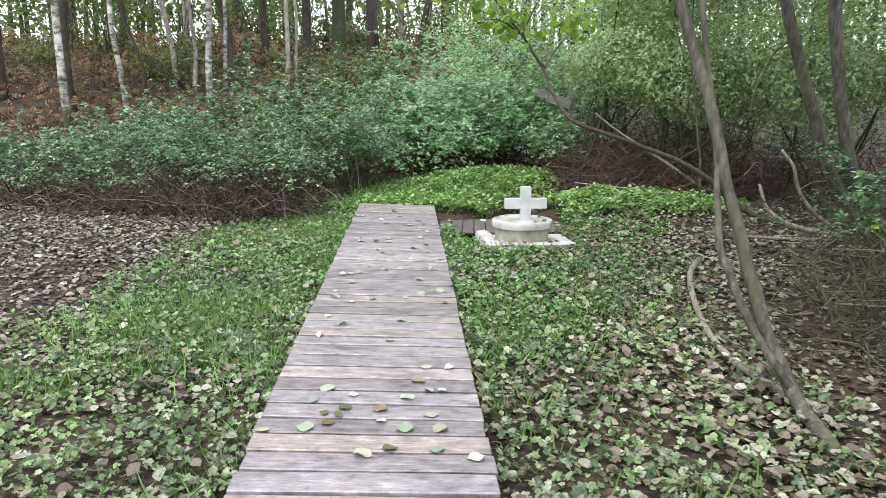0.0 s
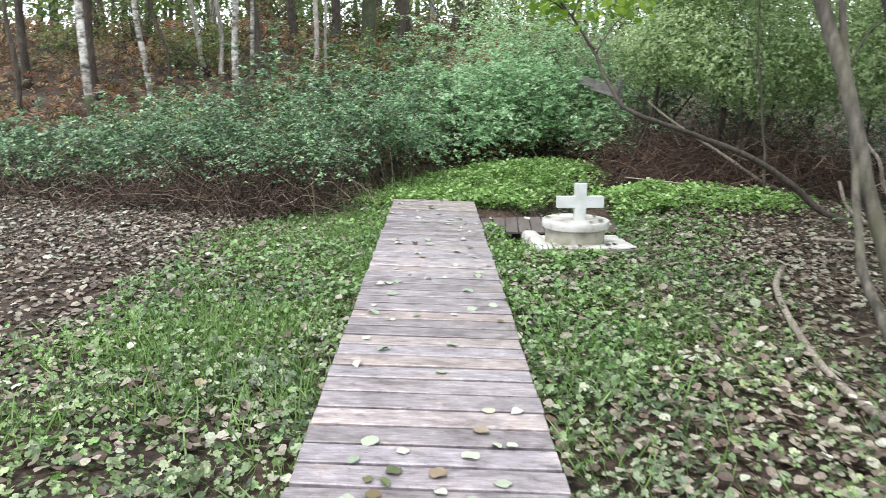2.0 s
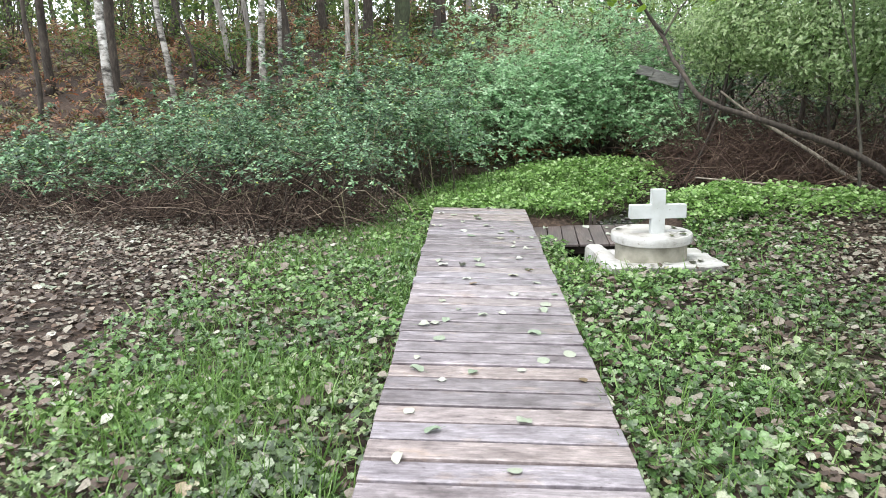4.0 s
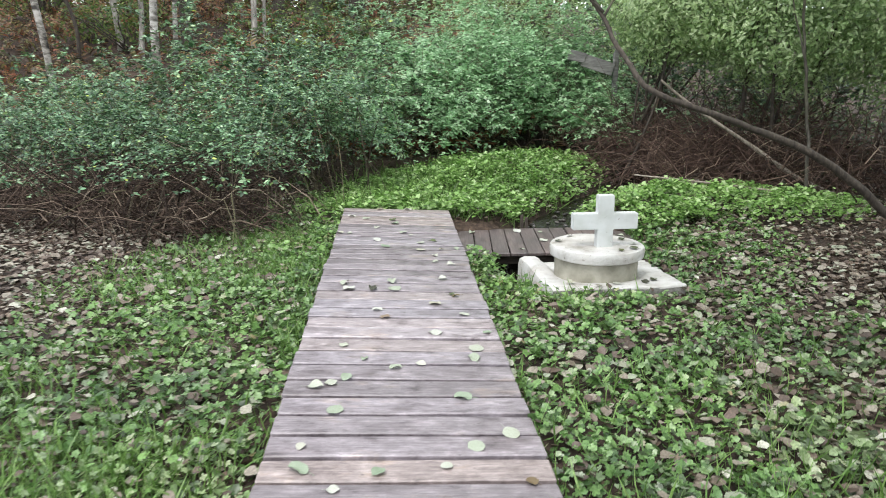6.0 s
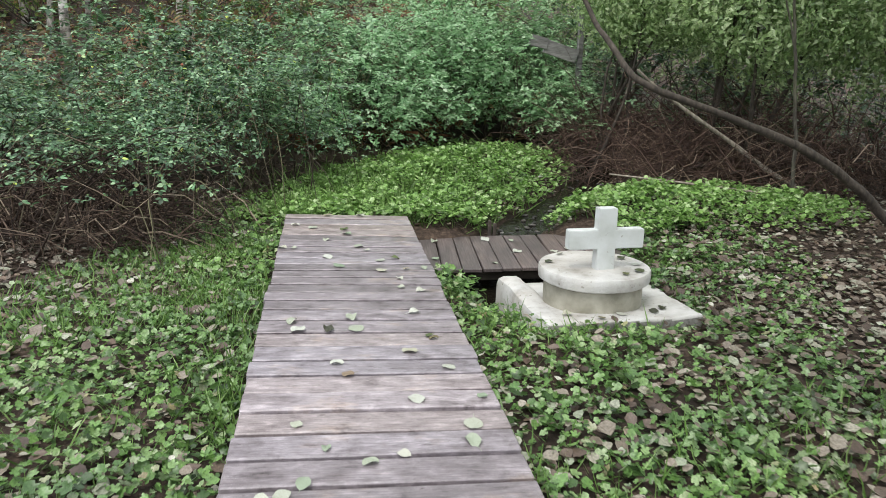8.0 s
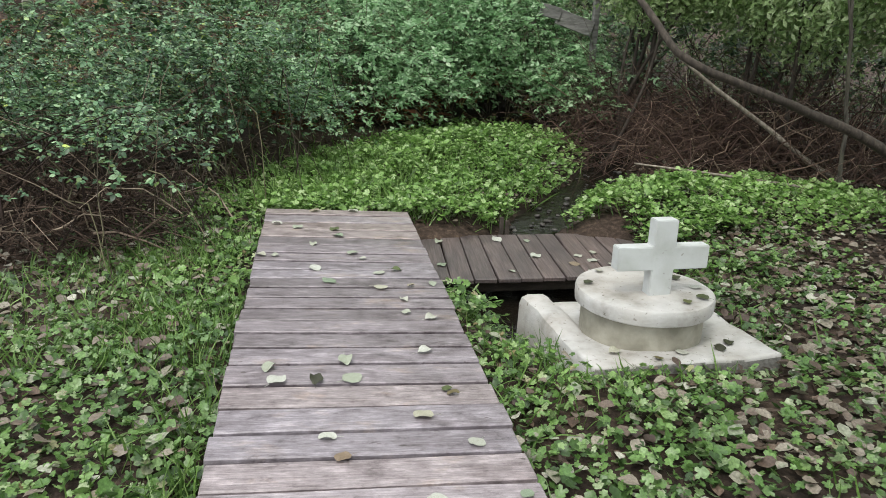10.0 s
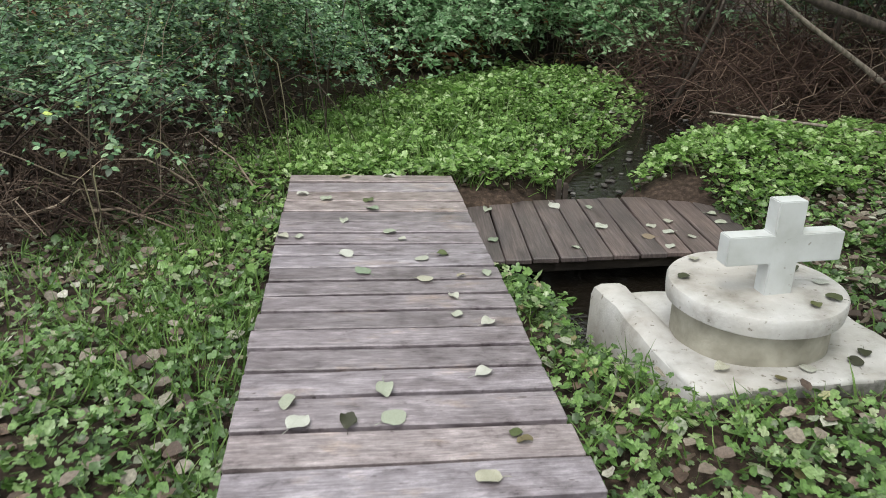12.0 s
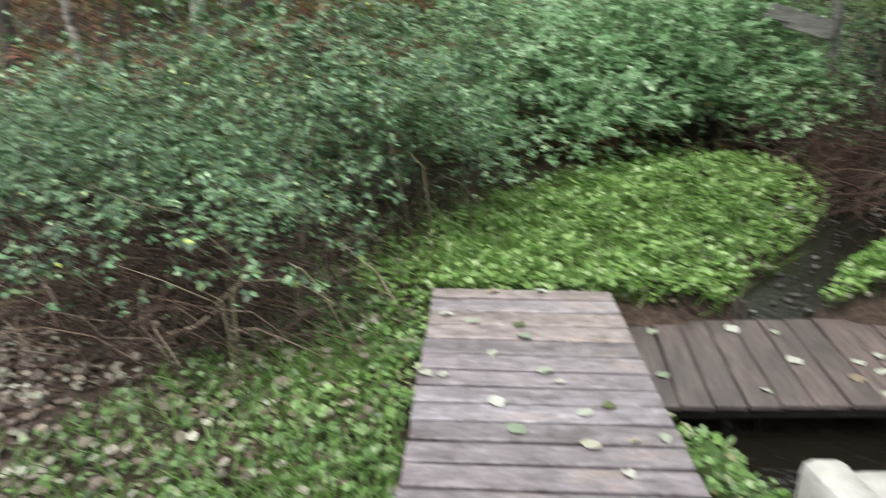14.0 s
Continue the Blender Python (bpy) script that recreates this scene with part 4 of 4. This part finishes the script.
# ---- heaps of dead twigs ----
def twig_heap(name, n, spots, label, length=(0.3, 1.2), lift=2.2):
    out = []
    for i in range(n):
        x, y, r, h = spots[i % len(spots)]
        px, py = x + RNG.normal(0, r * 0.55), y + RNG.normal(0, r * 0.35)
        ln, a = RNG.uniform(*length), RNG.uniform(0, 2 * np.pi)
        fall = math.exp(-((px - x) / r) ** 2 - ((py - y) / r) ** 2)
        z = float(ground_z(px, py)) + RNG.uniform(0.0, 1.0) * h * fall
        tilt = RNG.normal(0.1, 0.45)
        q = (px + ln * math.cos(a), py + 0.6 * ln * math.sin(a), max(z + ln * tilt, float(ground_z(px, py)) + 0.01))
        path = arch((px, py, z), q, RNG.uniform(0, 0.12) * lift, 5) + RNG.normal(0, 0.02, (5, 3))
        if name == "dead_canes" and path[:, 0].max() > -0.62:
            continue
        out.append(tube(path, np.linspace(0.0025 + 0.010 * RNG.uniform() ** 4, 0.0015, 5), 4, cap=False))
    tagged(np_part(name, *join(out), M[{"dead_canes": "twig", "dead_bracken": "cane"}.get(name, "brush")], kind="stuff"), label, "brushwood")


twig_heap("brush_pile", 3000, [(4.1, 12.9, 1.0, 0.8), (4.9, 12.5, 1.3, 0.9), (3.7, 13.8, 0.8, 0.9), (6.0, 11.9, 1.4, 0.9), (7.4, 11.1, 1.4, 0.9), (5.4, 13.4, 1.4, 1.1)], "heap of dead brown branches and twigs under the shrubs")
twig_heap("dead_canes", 1700, [(-2.4, 10.5, 0.9, 0.5), (-1.6, 10.3, 0.7, 0.5), (-2.9, 10.8, 0.8, 0.5), (-3.4, 10.9, 1.0, 0.45), (-3.9, 11.2, 1.0, 0.4), (-4.6, 11.5, 1.1, 0.35), (-5.8, 11.9, 1.2, 0.35)], "tangle of dead brown bramble canes along the thicket edge")


# shade under the shrubs is put into the heap by the dark cane colour
twig_heap("dead_bracken", 1100, [(3.55, 4.5, 0.7, 0.55), (4.2, 5.4, 0.9, 0.75), (4.9, 6.5, 1.0, 0.7), (3.9, 3.6, 0.8, 0.5)], "heap of collapsed brown bracken and dry stalks", (0.25, 0.8), 1.0)


# ---- trees ----
def limb(parent, points, r0, r1, mat, name="branch", n=18, sides=8, label="", rough=0.05):
    path = smooth_path(points, n)
    path = path + np.stack([0.012 * wob(path[:, 2], path[:, 0], 9, s) for s in (1.0, 2.0, 3.0)], 1)
    V, T = tube(path, np.linspace(r0, r1, n), sides, rough)
    np_part(name, V, T, mat, parent, label)
    return path


def crown_leaves(parent, balls, per, mat, shape, size, name="crown", inner=0.75):
    out = []
    for i, (c, r) in enumerate(balls):
        P, N = clump_points(per, c, (r, r, r * 0.75), i * 2.3 + c[0], low=-2, inner=inner)
        out.append(scatter(shape, P, N + RNG.normal(0, 0.6, N.shape) + np.array([0, 0, 0.5]), RNG.uniform(*size, len(P))))
    np_part(name, *join(out), mat, parent)


def tall_tree(x, y, h, r, lean=(0.0, 0.0), mat="dark_bark", label="", curve=0.5, leaves=1000, sway=0.0):
    z = float(ground_z(x, y))
    tree = empty("tree", (x, y, z))
    tagged(tree, label or "slender dark-barked woodland tree on the bank", "tree", "trees on the bank")
    top = np.array([x + (lean[0] + RNG.normal(0, 0.03)) * h, y + (lean[1] + RNG.normal(0, 0.03)) * h, z + h])
    foot = np.array([x, y, z - 0.1])
    mids = [foot + (top - foot) * s + np.array([RNG.normal(0, curve), RNG.normal(0, curve), 0]) * s for s in (0.12, 0.3, 0.55, 0.8)]
    path = smooth_path([foot, *mids, top], 26)
    rad = np.interp(np.linspace(0, 1, 26), [0, 0.04, 0.1, 0.5, 1], [1.5 * r, 1.15 * r, r, 0.75 * r, 0.25 * r])
    np_part("trunk", *tube(path, rad, 9, 0.04), M[mat], tree)
    if mat == "birch":
        np_part("mossy_foot", *tube(path[:4], rad[:4] * np.array([1.12, 1.1, 1.08, 1.04]), 9, 0.03), M["ivy_bark"], tree, "dark moss round the foot")
    balls = []
    for i in range(5):
        s = RNG.uniform(0.5, 0.95)
        p = path[int(s * 25)]
        a, ln = RNG.uniform(0, 2 * np.pi), RNG.uniform(1.0, 2.0)
        q = p + np.array([ln * math.cos(a), ln * math.sin(a), RNG.uniform(0.3, 1.2)])
        limb(tree, [p, (p + q) / 2 + np.array([0, 0, 0.1]), q], 0.35 * r, 0.1 * r, M[mat], n=8, sides=6)
        balls.append((q, RNG.uniform(0.9, 1.5)))
    crown_leaves(tree, balls, leaves // 5, M["crown"], lance(0.65), (0.07, 0.14))


BIRCH = "white-barked birch with a dark mossy foot"
TALL = [(-9.6, 18.0, 9, 0.07, (0.02, 0), "dark_bark"), (-10.4, 20.0, 11, 0.13, (0.03, 0), "dark_bark"), (-7.75, 17.7, 10, 0.12, (-0.07, 0), "birch"), (-8.3, 19.0, 12, 0.15, (0, 0), "dark_bark"),
        (-6.5, 17.9, 9, 0.085, (-0.015, 0), "birch"), (-6.8, 20.0, 8, 0.05, (-0.14, 0), "dark_bark"), (-6.2, 21.0, 10, 0.09, (-0.05, 0), "pale_bark"), (-5.6, 20.4, 10, 0.07, (-0.02, 0), "pale_bark"),
        (-4.6, 18.3, 11, 0.10, (0.015, 0), "birch"), (-4.35, 18.5, 10, 0.06, (0.0, 0), "birch"), (-4.7, 21.0, 12, 0.15, (-0.02, 0), "dark_bark"), (-4.2, 24.0, 12, 0.15, (0, 0), "dark_bark"),
        (-3.05, 20.0, 10, 0.08, (0.03, 0), "pale_bark"), (-2.8, 20.2, 9, 0.05, (-0.03, 0), "pale_bark"), (-3.0, 24.0, 13, 0.18, (-0.01, 0), "dark_bark"), (-1.95, 22.5, 13, 0.26, (0.03, 0), "ivy_bark"),
        (-1.0, 23.0, 12, 0.13, (0.0, 0), "dark_bark"), (-0.75, 24.0, 12, 0.12, (0.02, 0), "dark_bark"), (0.55, 25.0, 11, 0.14, (0.17, 0), "dark_bark"), (0.0, 27.0, 12, 0.11, (0.0, 0), "pale_bark"),
        (0.9, 28.0, 12, 0.10, (0.01, 0), "pale_bark"), (1.5, 27.0, 12, 0.12, (-0.02, 0), "dark_bark"), (-13.0, 22.0, 12, 0.2, (0, 0), "dark_bark"), (-11.8, 19.5, 10, 0.1, (0.03, 0), "birch"),
        (-9.2, 25.0, 12, 0.16, (0.02, 0), "dark_bark"), (-7.6, 27.0, 12, 0.14, (0, 0), "pale_bark"), (-6.1, 28.0, 12, 0.17, (0, 0), "dark_bark"), (-2.1, 29.0, 13, 0.16, (0, 0), "dark_bark"), (2.6, 26.0, 12, 0.15, (0.03, 0), "dark_bark"), (4.0, 24.0, 12, 0.16, (0, 0), "dark_bark")]
for x, y, h, r, ln, mat in TALL:
    r = 0.84 * r
    lab = {"birch": BIRCH, "pale_bark": "slender pale grey-barked tree on the bank", "ivy_bark": "thick trunk clad in dark ivy on the bank"}.get(mat, "")
    tall_tree(x, y, h, r, ln, mat, lab)


# extra trees out of view, whose crowns hold back sky light
for x, y, h in ((-7.5, 4.5, 9), (-6.0, -1.5, 10), (-1.5, -6.5, 10), (3.6, -4.0, 9), (-8.8, 8.5, 9), (6.8, 0.5, 9)):
    tall_tree(x, y, h, 0.13, (0, 0), "dark_bark", "unseen leafy tree added to shade the clearing", leaves=2600)


def bank_bush(x, y, r, h, n, mat, label):
    z = float(ground_z(x, y))
    b = empty("bush", (x, y, z))
    tagged(b, label, "bush", "undergrowth on the bank")
    P, N = clump_points(n, (x, y, z + 0.35 * h), (r, r * 0.8, h * 0.7), x + y, low=-0.6, inner=0.8)
    P[:, 2] = np.maximum(P[:, 2], z + 0.05)
    np_part("foliage", *scatter(lance(0.6), P, N + RNG.normal(0, 0.6, N.shape), RNG.uniform(0.05, 0.12, n)), M[mat], b)
    out = [tube(arch((x + RNG.normal(0, 0.15), y, z), (x + RNG.normal(0, 0.6 * r), y + RNG.normal(0, 0.4 * r), z + h * RNG.uniform(0.5, 1.0)), 0.05, 5), np.linspace(0.02, 0.005, 5), 4) for i in range(9)]
    np_part("stem_tangle", *join(out), M["dark_bark"], b, kind="stuff")


for i in range(26):
    x, y = RNG.uniform(-14, 5), RNG.uniform(19, 29)
    bank_bush(x, y, RNG.uniform(0.6, 1.3), RNG.uniform(0.5, 1.5), 700, "crown" if i % 3 else "bracken", "low green undergrowth bush on the bank" if i % 3 else "rust-brown shrub on the bank")


for x, y, r, h in ((-13.5, 24, 1.7, 4.0), (-11.2, 26, 1.8, 4.6), (-9.0, 23.5, 1.4, 3.2), (-7.2, 25.5, 1.7, 4.2), (-5.2, 27, 1.6, 3.6), (-3.6, 26.5, 1.5, 2.6), (-1.4, 28, 1.7, 3.0), (0.8, 25.5, 1.6, 3.4), (2.8, 24.5, 1.6, 4.2), (-15.5, 27, 2.0, 5.0)):
    bank_bush(x, y, r, h, 1500, "crown", "tall leafy understory shrub on the bank")


def far_wood():
    """The wood beyond the crest, too far and dense to count."""
    out, leaves = [], []
    for i in range(150):
        x, y = RNG.uniform(-45, 35), RNG.uniform(31, 60)
        z, h = float(ground_z(x, y)), RNG.uniform(9, 15)
        path = smooth_path([(x, y, z - 0.2), (x + RNG.normal(0, 0.3), y, z + h / 2), (x + RNG.normal(0, 0.8), y, z + h)], 6)
        out.append(tube(path, np.linspace(RNG.uniform(0.08, 0.22), 0.04, 6), 6))
        for k in range(3):
            c = path[RNG.integers(2, 6)] + RNG.normal(0, 1.4, 3)
            P, N = clump_points(45, c, (1.8, 1.8, 1.5), i, low=-2, inner=0.9)
            leaves.append(scatter(lance(0.7), P, N + RNG.normal(0, 0.8, N.shape), RNG.uniform(0.24, 0.44, len(P))))
        for k in range(5):
            c = (x + RNG.normal(0, 1.8), y, z + RNG.uniform(0.3, 6.5))
            P, N = clump_points(40, c, (2.2, 1.5, RNG.uniform(1.0, 1.9)), i, low=-2, inner=0.9)
            leaves.append(scatter(lance(0.7), P, N + RNG.normal(0, 0.8, N.shape), RNG.uniform(0.21, 0.42, len(P))))
    tagged(np_part("far_trunks", *join(out), M["dark_bark"], kind="stuff"), "dense far woodland trunks beyond the bank", "woodland")
    tagged(np_part("far_foliage", *join(leaves), M["crown"], kind="stuff"), "pale green far woodland foliage", "woodland")


far_wood()


# ---- tall shrubs closing the clearing, two added unseen for shade ----
def shrub(x, y, balls, per, stems=6):
    z = float(ground_z(x, y))
    sh = empty("shrub", (x, y, z))
    tagged(sh, "tall grey-green leafy shrub with thin stems", "shrub", "shrubs beside the clearing")
    for i in range(stems):
        c, r = balls[i % len(balls)]
        c = np.asarray(c) + RNG.normal(0, 0.4 * r, 3)
        p = np.array([x + RNG.normal(0, 0.35), y + RNG.normal(0, 0.3), z - 0.05])
        limb(sh, [p, p * 0.5 + c * 0.5 + RNG.normal(0, 0.15, 3), c], RNG.uniform(0.02, 0.04), 0.008, M["dark_bark"], "stem", 10, 6)
    crown_leaves(sh, balls, per, M["willow"], lance(0.46), (0.048, 0.097), "foliage", 0.5)


SHRUBS = [(2.6, 19.5, [((2.0, 19.3, 3.2), 1.3), ((3.2, 19.3, 3.6), 1.4), ((2.6, 19.5, 5.0), 1.4)]), (4.6, 17.6, [((4.0, 17.6, 2.0), 1.3), ((5.4, 17.4, 2.2), 1.5), ((4.8, 17.6, 4.0), 1.6)]), (7.2, 15.2, [((6.4, 15.2, 1.3), 1.3), ((8.0, 14.8, 1.5), 1.5), ((7.2, 15.2, 3.2), 1.6)]),
          # these two are added out of view; their overhang darkens the right-hand ground
          (6.0, 5.6, [((5.7, 5.8, 1.4), 1.0), ((5.9, 5.4, 2.6), 1.2), ((5.3, 6.0, 3.9), 1.3), ((4.4, 6.4, 5.0), 1.3)]), (5.2, 2.6, [((4.9, 2.8, 1.5), 1.0), ((4.6, 2.6, 2.8), 1.2), ((4.1, 3.4, 4.2), 1.4), ((4.4, 1.6, 4.2), 1.4), ((4.6, 4.8, 4.4), 1.4), ((3.3, 2.2, 5.2), 1.3)]),
          (3.4, 13.8, [((4.0, 13.7, 2.2), 0.8), ((4.3, 12.9, 2.3), 1.0), ((4.6, 13.9, 3.4), 1.0)]),
          (5.2, 12.9, [((4.9, 12.2, 2.0), 1.0), ((5.8, 12.0, 2.2), 1.1), ((4.8, 13.2, 3.6), 1.2), ((5.6, 12.9, 4.4), 1.2)]),
          (7.0, 12.0, [((6.6, 11.6, 1.9), 1.1), ((7.4, 11.2, 2.4), 1.2), ((6.8, 12.3, 3.7), 1.3), ((7.6, 12.0, 4.5), 1.3)]),
          (9.0, 10.8, [((8.6, 10.9, 2.0), 1.2), ((9.3, 10.4, 2.8), 1.3), ((8.9, 11.0, 4.0), 1.4)]),
          (4.6, 15.6, [((4.2, 15.4, 3.0), 1.3), ((5.2, 15.2, 4.4), 1.4), ((3.4, 15.8, 4.6), 1.4), ((6.4, 14.6, 3.4), 1.3)]),
          (8.4, 8.2, [((8.2, 8.4, 1.6), 1.0), ((8.8, 8.0, 2.7), 1.2), ((8.4, 8.6, 3.9), 1.3)])]
for x, y, balls in SHRUBS:
    shrub(x, y, balls, 6800 if 9 < y < 14.5 else 3000)


# ---- trees beside the clearing ----
def leaning_tree():
    t = empty("leaning_tree", (5.75, 9.5, -0.08))
    tagged(t, "leaning grey tree with a bent trunk over the brush", "tree")
    limb(t, [(5.75, 9.5, -0.14), (5.05, 9.85, 0.05), (4.6, 9.9, 0.40), (4.09, 9.9, 0.73), (3.5, 9.9, 0.97), (3.02, 9.97, 1.15), (2.48, 10.04, 1.345), (2.28, 10.4, 1.72), (2.2, 10.8, 2.05), (1.9, 11.0, 2.55), (1.5, 11.2, 3.1), (1.0, 11.4, 3.9)], 0.047, 0.012, M["dark_bark"], "trunk", 44, 10)
    ends = []
    for p, q in (((1.9, 11.0, 2.55), (1.3, 10.7, 2.75)), ((1.5, 11.2, 3.1), (0.8, 10.9, 3.2)), ((2.2, 10.8, 2.05), (2.7, 11.2, 2.6)), ((1.9, 11.0, 2.55), (2.3, 11.1, 3.2)), ((2.2, 10.8, 2.1), (1.75, 10.9, 2.5))):
        p, q = np.array(p), np.array(q)
        limb(t, [p, (p + q) / 2 + np.array([0, 0, 0.08]), q], 0.016, 0.005, M["grey_bark"], "branch", 8, 6)
        ends.append((q + np.array([0, 0, 0.15]), 0.5))
    ends += [(np.array((1.0, 11.4, 3.9)), 0.9), (np.array((1.6, 11.0, 3.6)), 0.8), (np.array((0.6, 11.2, 3.4)), 0.6)]
    crown_leaves(t, ends, 70, M["hazel"], ovate(0.85), (0.08, 0.15), "foliage", 0.9)


def side_tree(foot, points, r0, r1, label, extra=(), balls=()):
    t = empty("tree", foot)
    tagged(t, label, "tree", "trees beside the clearing")
    limb(t, [foot, *points], r0, r1, M["grey_bark"], "trunk", 34, 10)
    for pts, a, b in extra:
        limb(t, pts, a, b, M["grey_bark"], "branch", 16, 8)
    # unseen overhead crowns, thickened to shade the ground on this side
    if balls:
        crown_leaves(t, [(np.array(c), r) for c, r in balls], 1300, M["hazel"], lance(0.7), (0.09, 0.15), "foliage", 0.95)


leaning_tree()
side_tree((2.3, 3.0, -0.12), [(2.32, 3.2, -0.03), (2.34, 3.6, 0.05), (2.26, 3.85, 0.42), (2.16, 4.1, 0.97), (2.06, 4.3, 1.56), (1.9, 4.5, 2.23), (1.7, 4.7, 3.1), (1.6, 4.8, 4.2), (1.5, 4.9, 5.4)], 0.044, 0.03,
          "slim grey two-stemmed tree rooted in the leaf litter",
          [([(2.34, 3.6, 0.06), (2.16, 3.75, 0.39), (2.06, 3.9, 0.68), (2.03, 4.0, 0.86), (2.08, 4.2, 1.23), (2.06, 4.36, 1.75), (2.0, 4.5, 2.6), (2.2, 4.7, 3.8)], 0.026, 0.016)],
          [((1.5, 4.9, 5.6), 1.2), ((2.3, 4.8, 4.6), 0.9), ((1.9, 5.4, 5.4), 1.1)])
# the outlying crown balls of these two are added to darken the brush
side_tree((5.65, 8.05, -0.12), [(5.5, 8.0, 0.07), (5.11, 8.0, 0.67), (4.75, 8.0, 1.49), (4.31, 8.0, 2.7), (4.0, 8.1, 4.2), (3.9, 8.2, 6.0)], 0.09, 0.05, "grey-trunked tree leaning over the clearing",
          [([(4.45, 8.0, 2.3), (4.25, 8.05, 2.1), (4.12, 8.1, 1.75), (4.1, 8.15, 1.4)], 0.014, 0.008), ([(4.3, 8.0, 2.75), (3.9, 8.0, 2.85), (3.3, 7.9, 2.8)], 0.014, 0.006)],
          [((3.9, 8.2, 6.0), 1.6), ((4.6, 8.8, 5.2), 1.2), ((5.4, 12.0, 6.2), 1.8)])
side_tree((5.72, 8.05, -0.12), [(5.6, 8.0, 0.1), (5.29, 8.0, 0.73), (5.08, 8.0, 1.5), (4.86, 8.0, 2.7), (4.8, 8.1, 4.2), (4.8, 8.2, 6.0)], 0.09, 0.055, "grey-trunked tree leaning over the clearing", [], [((4.8, 8.2, 6.2), 1.6), ((5.8, 8.8, 5.2), 1.2), ((6.4, 10.4, 5.6), 1.7), ((7.0, 12.0, 6.2), 1.8), ((5.2, 6.2, 6.0), 1.6), ((5.6, 4.2, 5.8), 1.6)])
side_tree((4.85, 11.2, -0.1), [(4.8, 11.2, 0.6), (4.68, 11.2, 1.4), (4.55, 11.2, 2.3), (4.5, 11.2, 3.6)], 0.022, 0.012, "thin dark sapling stem among the shrubs", [([(4.68, 11.2, 1.5), (4.45, 11.2, 2.2), (4.15, 11.2, 3.0)], 0.012, 0.005)], [((4.5, 11.2, 3.8), 0.7)])


def dead_branch(points, r0, r1, label):
    path = smooth_path(points, 22)
    V, T = tube(path, np.linspace(r0, r1, 22), 8, 0.07)
    tagged(np_part("dead_branch", V, T, M["dead_wood"]), label, "branch", "dead branches on the ground")


dead_branch([(5.7, 12.0, -0.05), (5.2, 12.0, 0.16), (4.83, 12.0, 0.39), (4.46, 12.0, 0.63), (4.03, 12.0, 0.89), (3.6, 12.0, 1.17), (3.3, 12.0, 1.4)], 0.034, 0.014, "long pale bare branch propped in the brush pile")
dead_branch([(5.75, 9.0, -0.02), (5.45, 9.0, 0.2), (5.22, 9.0, 0.5), (5.12, 9.0, 0.8), (5.0, 9.1, 1.0)], 0.03, 0.016, "pale bare broken branch propped among the trees")
dead_branch([(5.7, 8.7, -0.03), (5.3, 8.85, 0.0), (5.0, 9.0, 0.12), (4.85, 9.1, 0.3), (4.8, 9.2, 0.55)], 0.035, 0.018, "pale crooked dead branch rising from the litter")
dead_branch([(5.3, 8.3, -0.03), (4.7, 8.4, -0.02), (4.2, 8.5, 0.0)], 0.03, 0.02, "short pale branch lying on fallen leaves")
dead_branch([(4.5, 11.1, 0.15), (3.6, 11.3, 0.25), (2.9, 11.6, 0.3)], 0.016, 0.008, "thin pale branch across the brush pile")


def fallen_stick():
    path = smooth_path([(3.2, 7.1, 0.03), (2.88, 6.5, -0.01), (2.46, 5.18, 0.0), (2.31, 4.33, 0.0), (2.37, 3.78, 0.0), (2.44, 3.5, 0.02)], 26)
    V, T = tube(path, np.linspace(0.029, 0.02, 26), 8, 0.06)
    tagged(np_part("fallen_stick", V, T, M["dead_wood"]), "long curved bare stick lying on fallen leaves", "stick")


fallen_stick()


def old_sign():
    s = empty("wooden_sign", (3.46, 14.42, 0.25))
    tagged(s, "weathered grey plank sign half hidden in leaves", "sign")
    part("post", box_bm(0.08, 0.07, 1.9, pose(3.46, 14.42, 1.15), 0.008), M["grey_board"], s)
    part("board", box_bm(0.52, 0.03, 0.19, pose(3.16, 14.35, 1.59, 0, 17, 4), 0.006), M["grey_board"], s)
    part("board", box_bm(0.28, 0.03, 0.15, pose(2.82, 14.31, 1.715, 0, 12, 4), 0.006), M["grey_board"], s, "short broken end board")


old_sign()
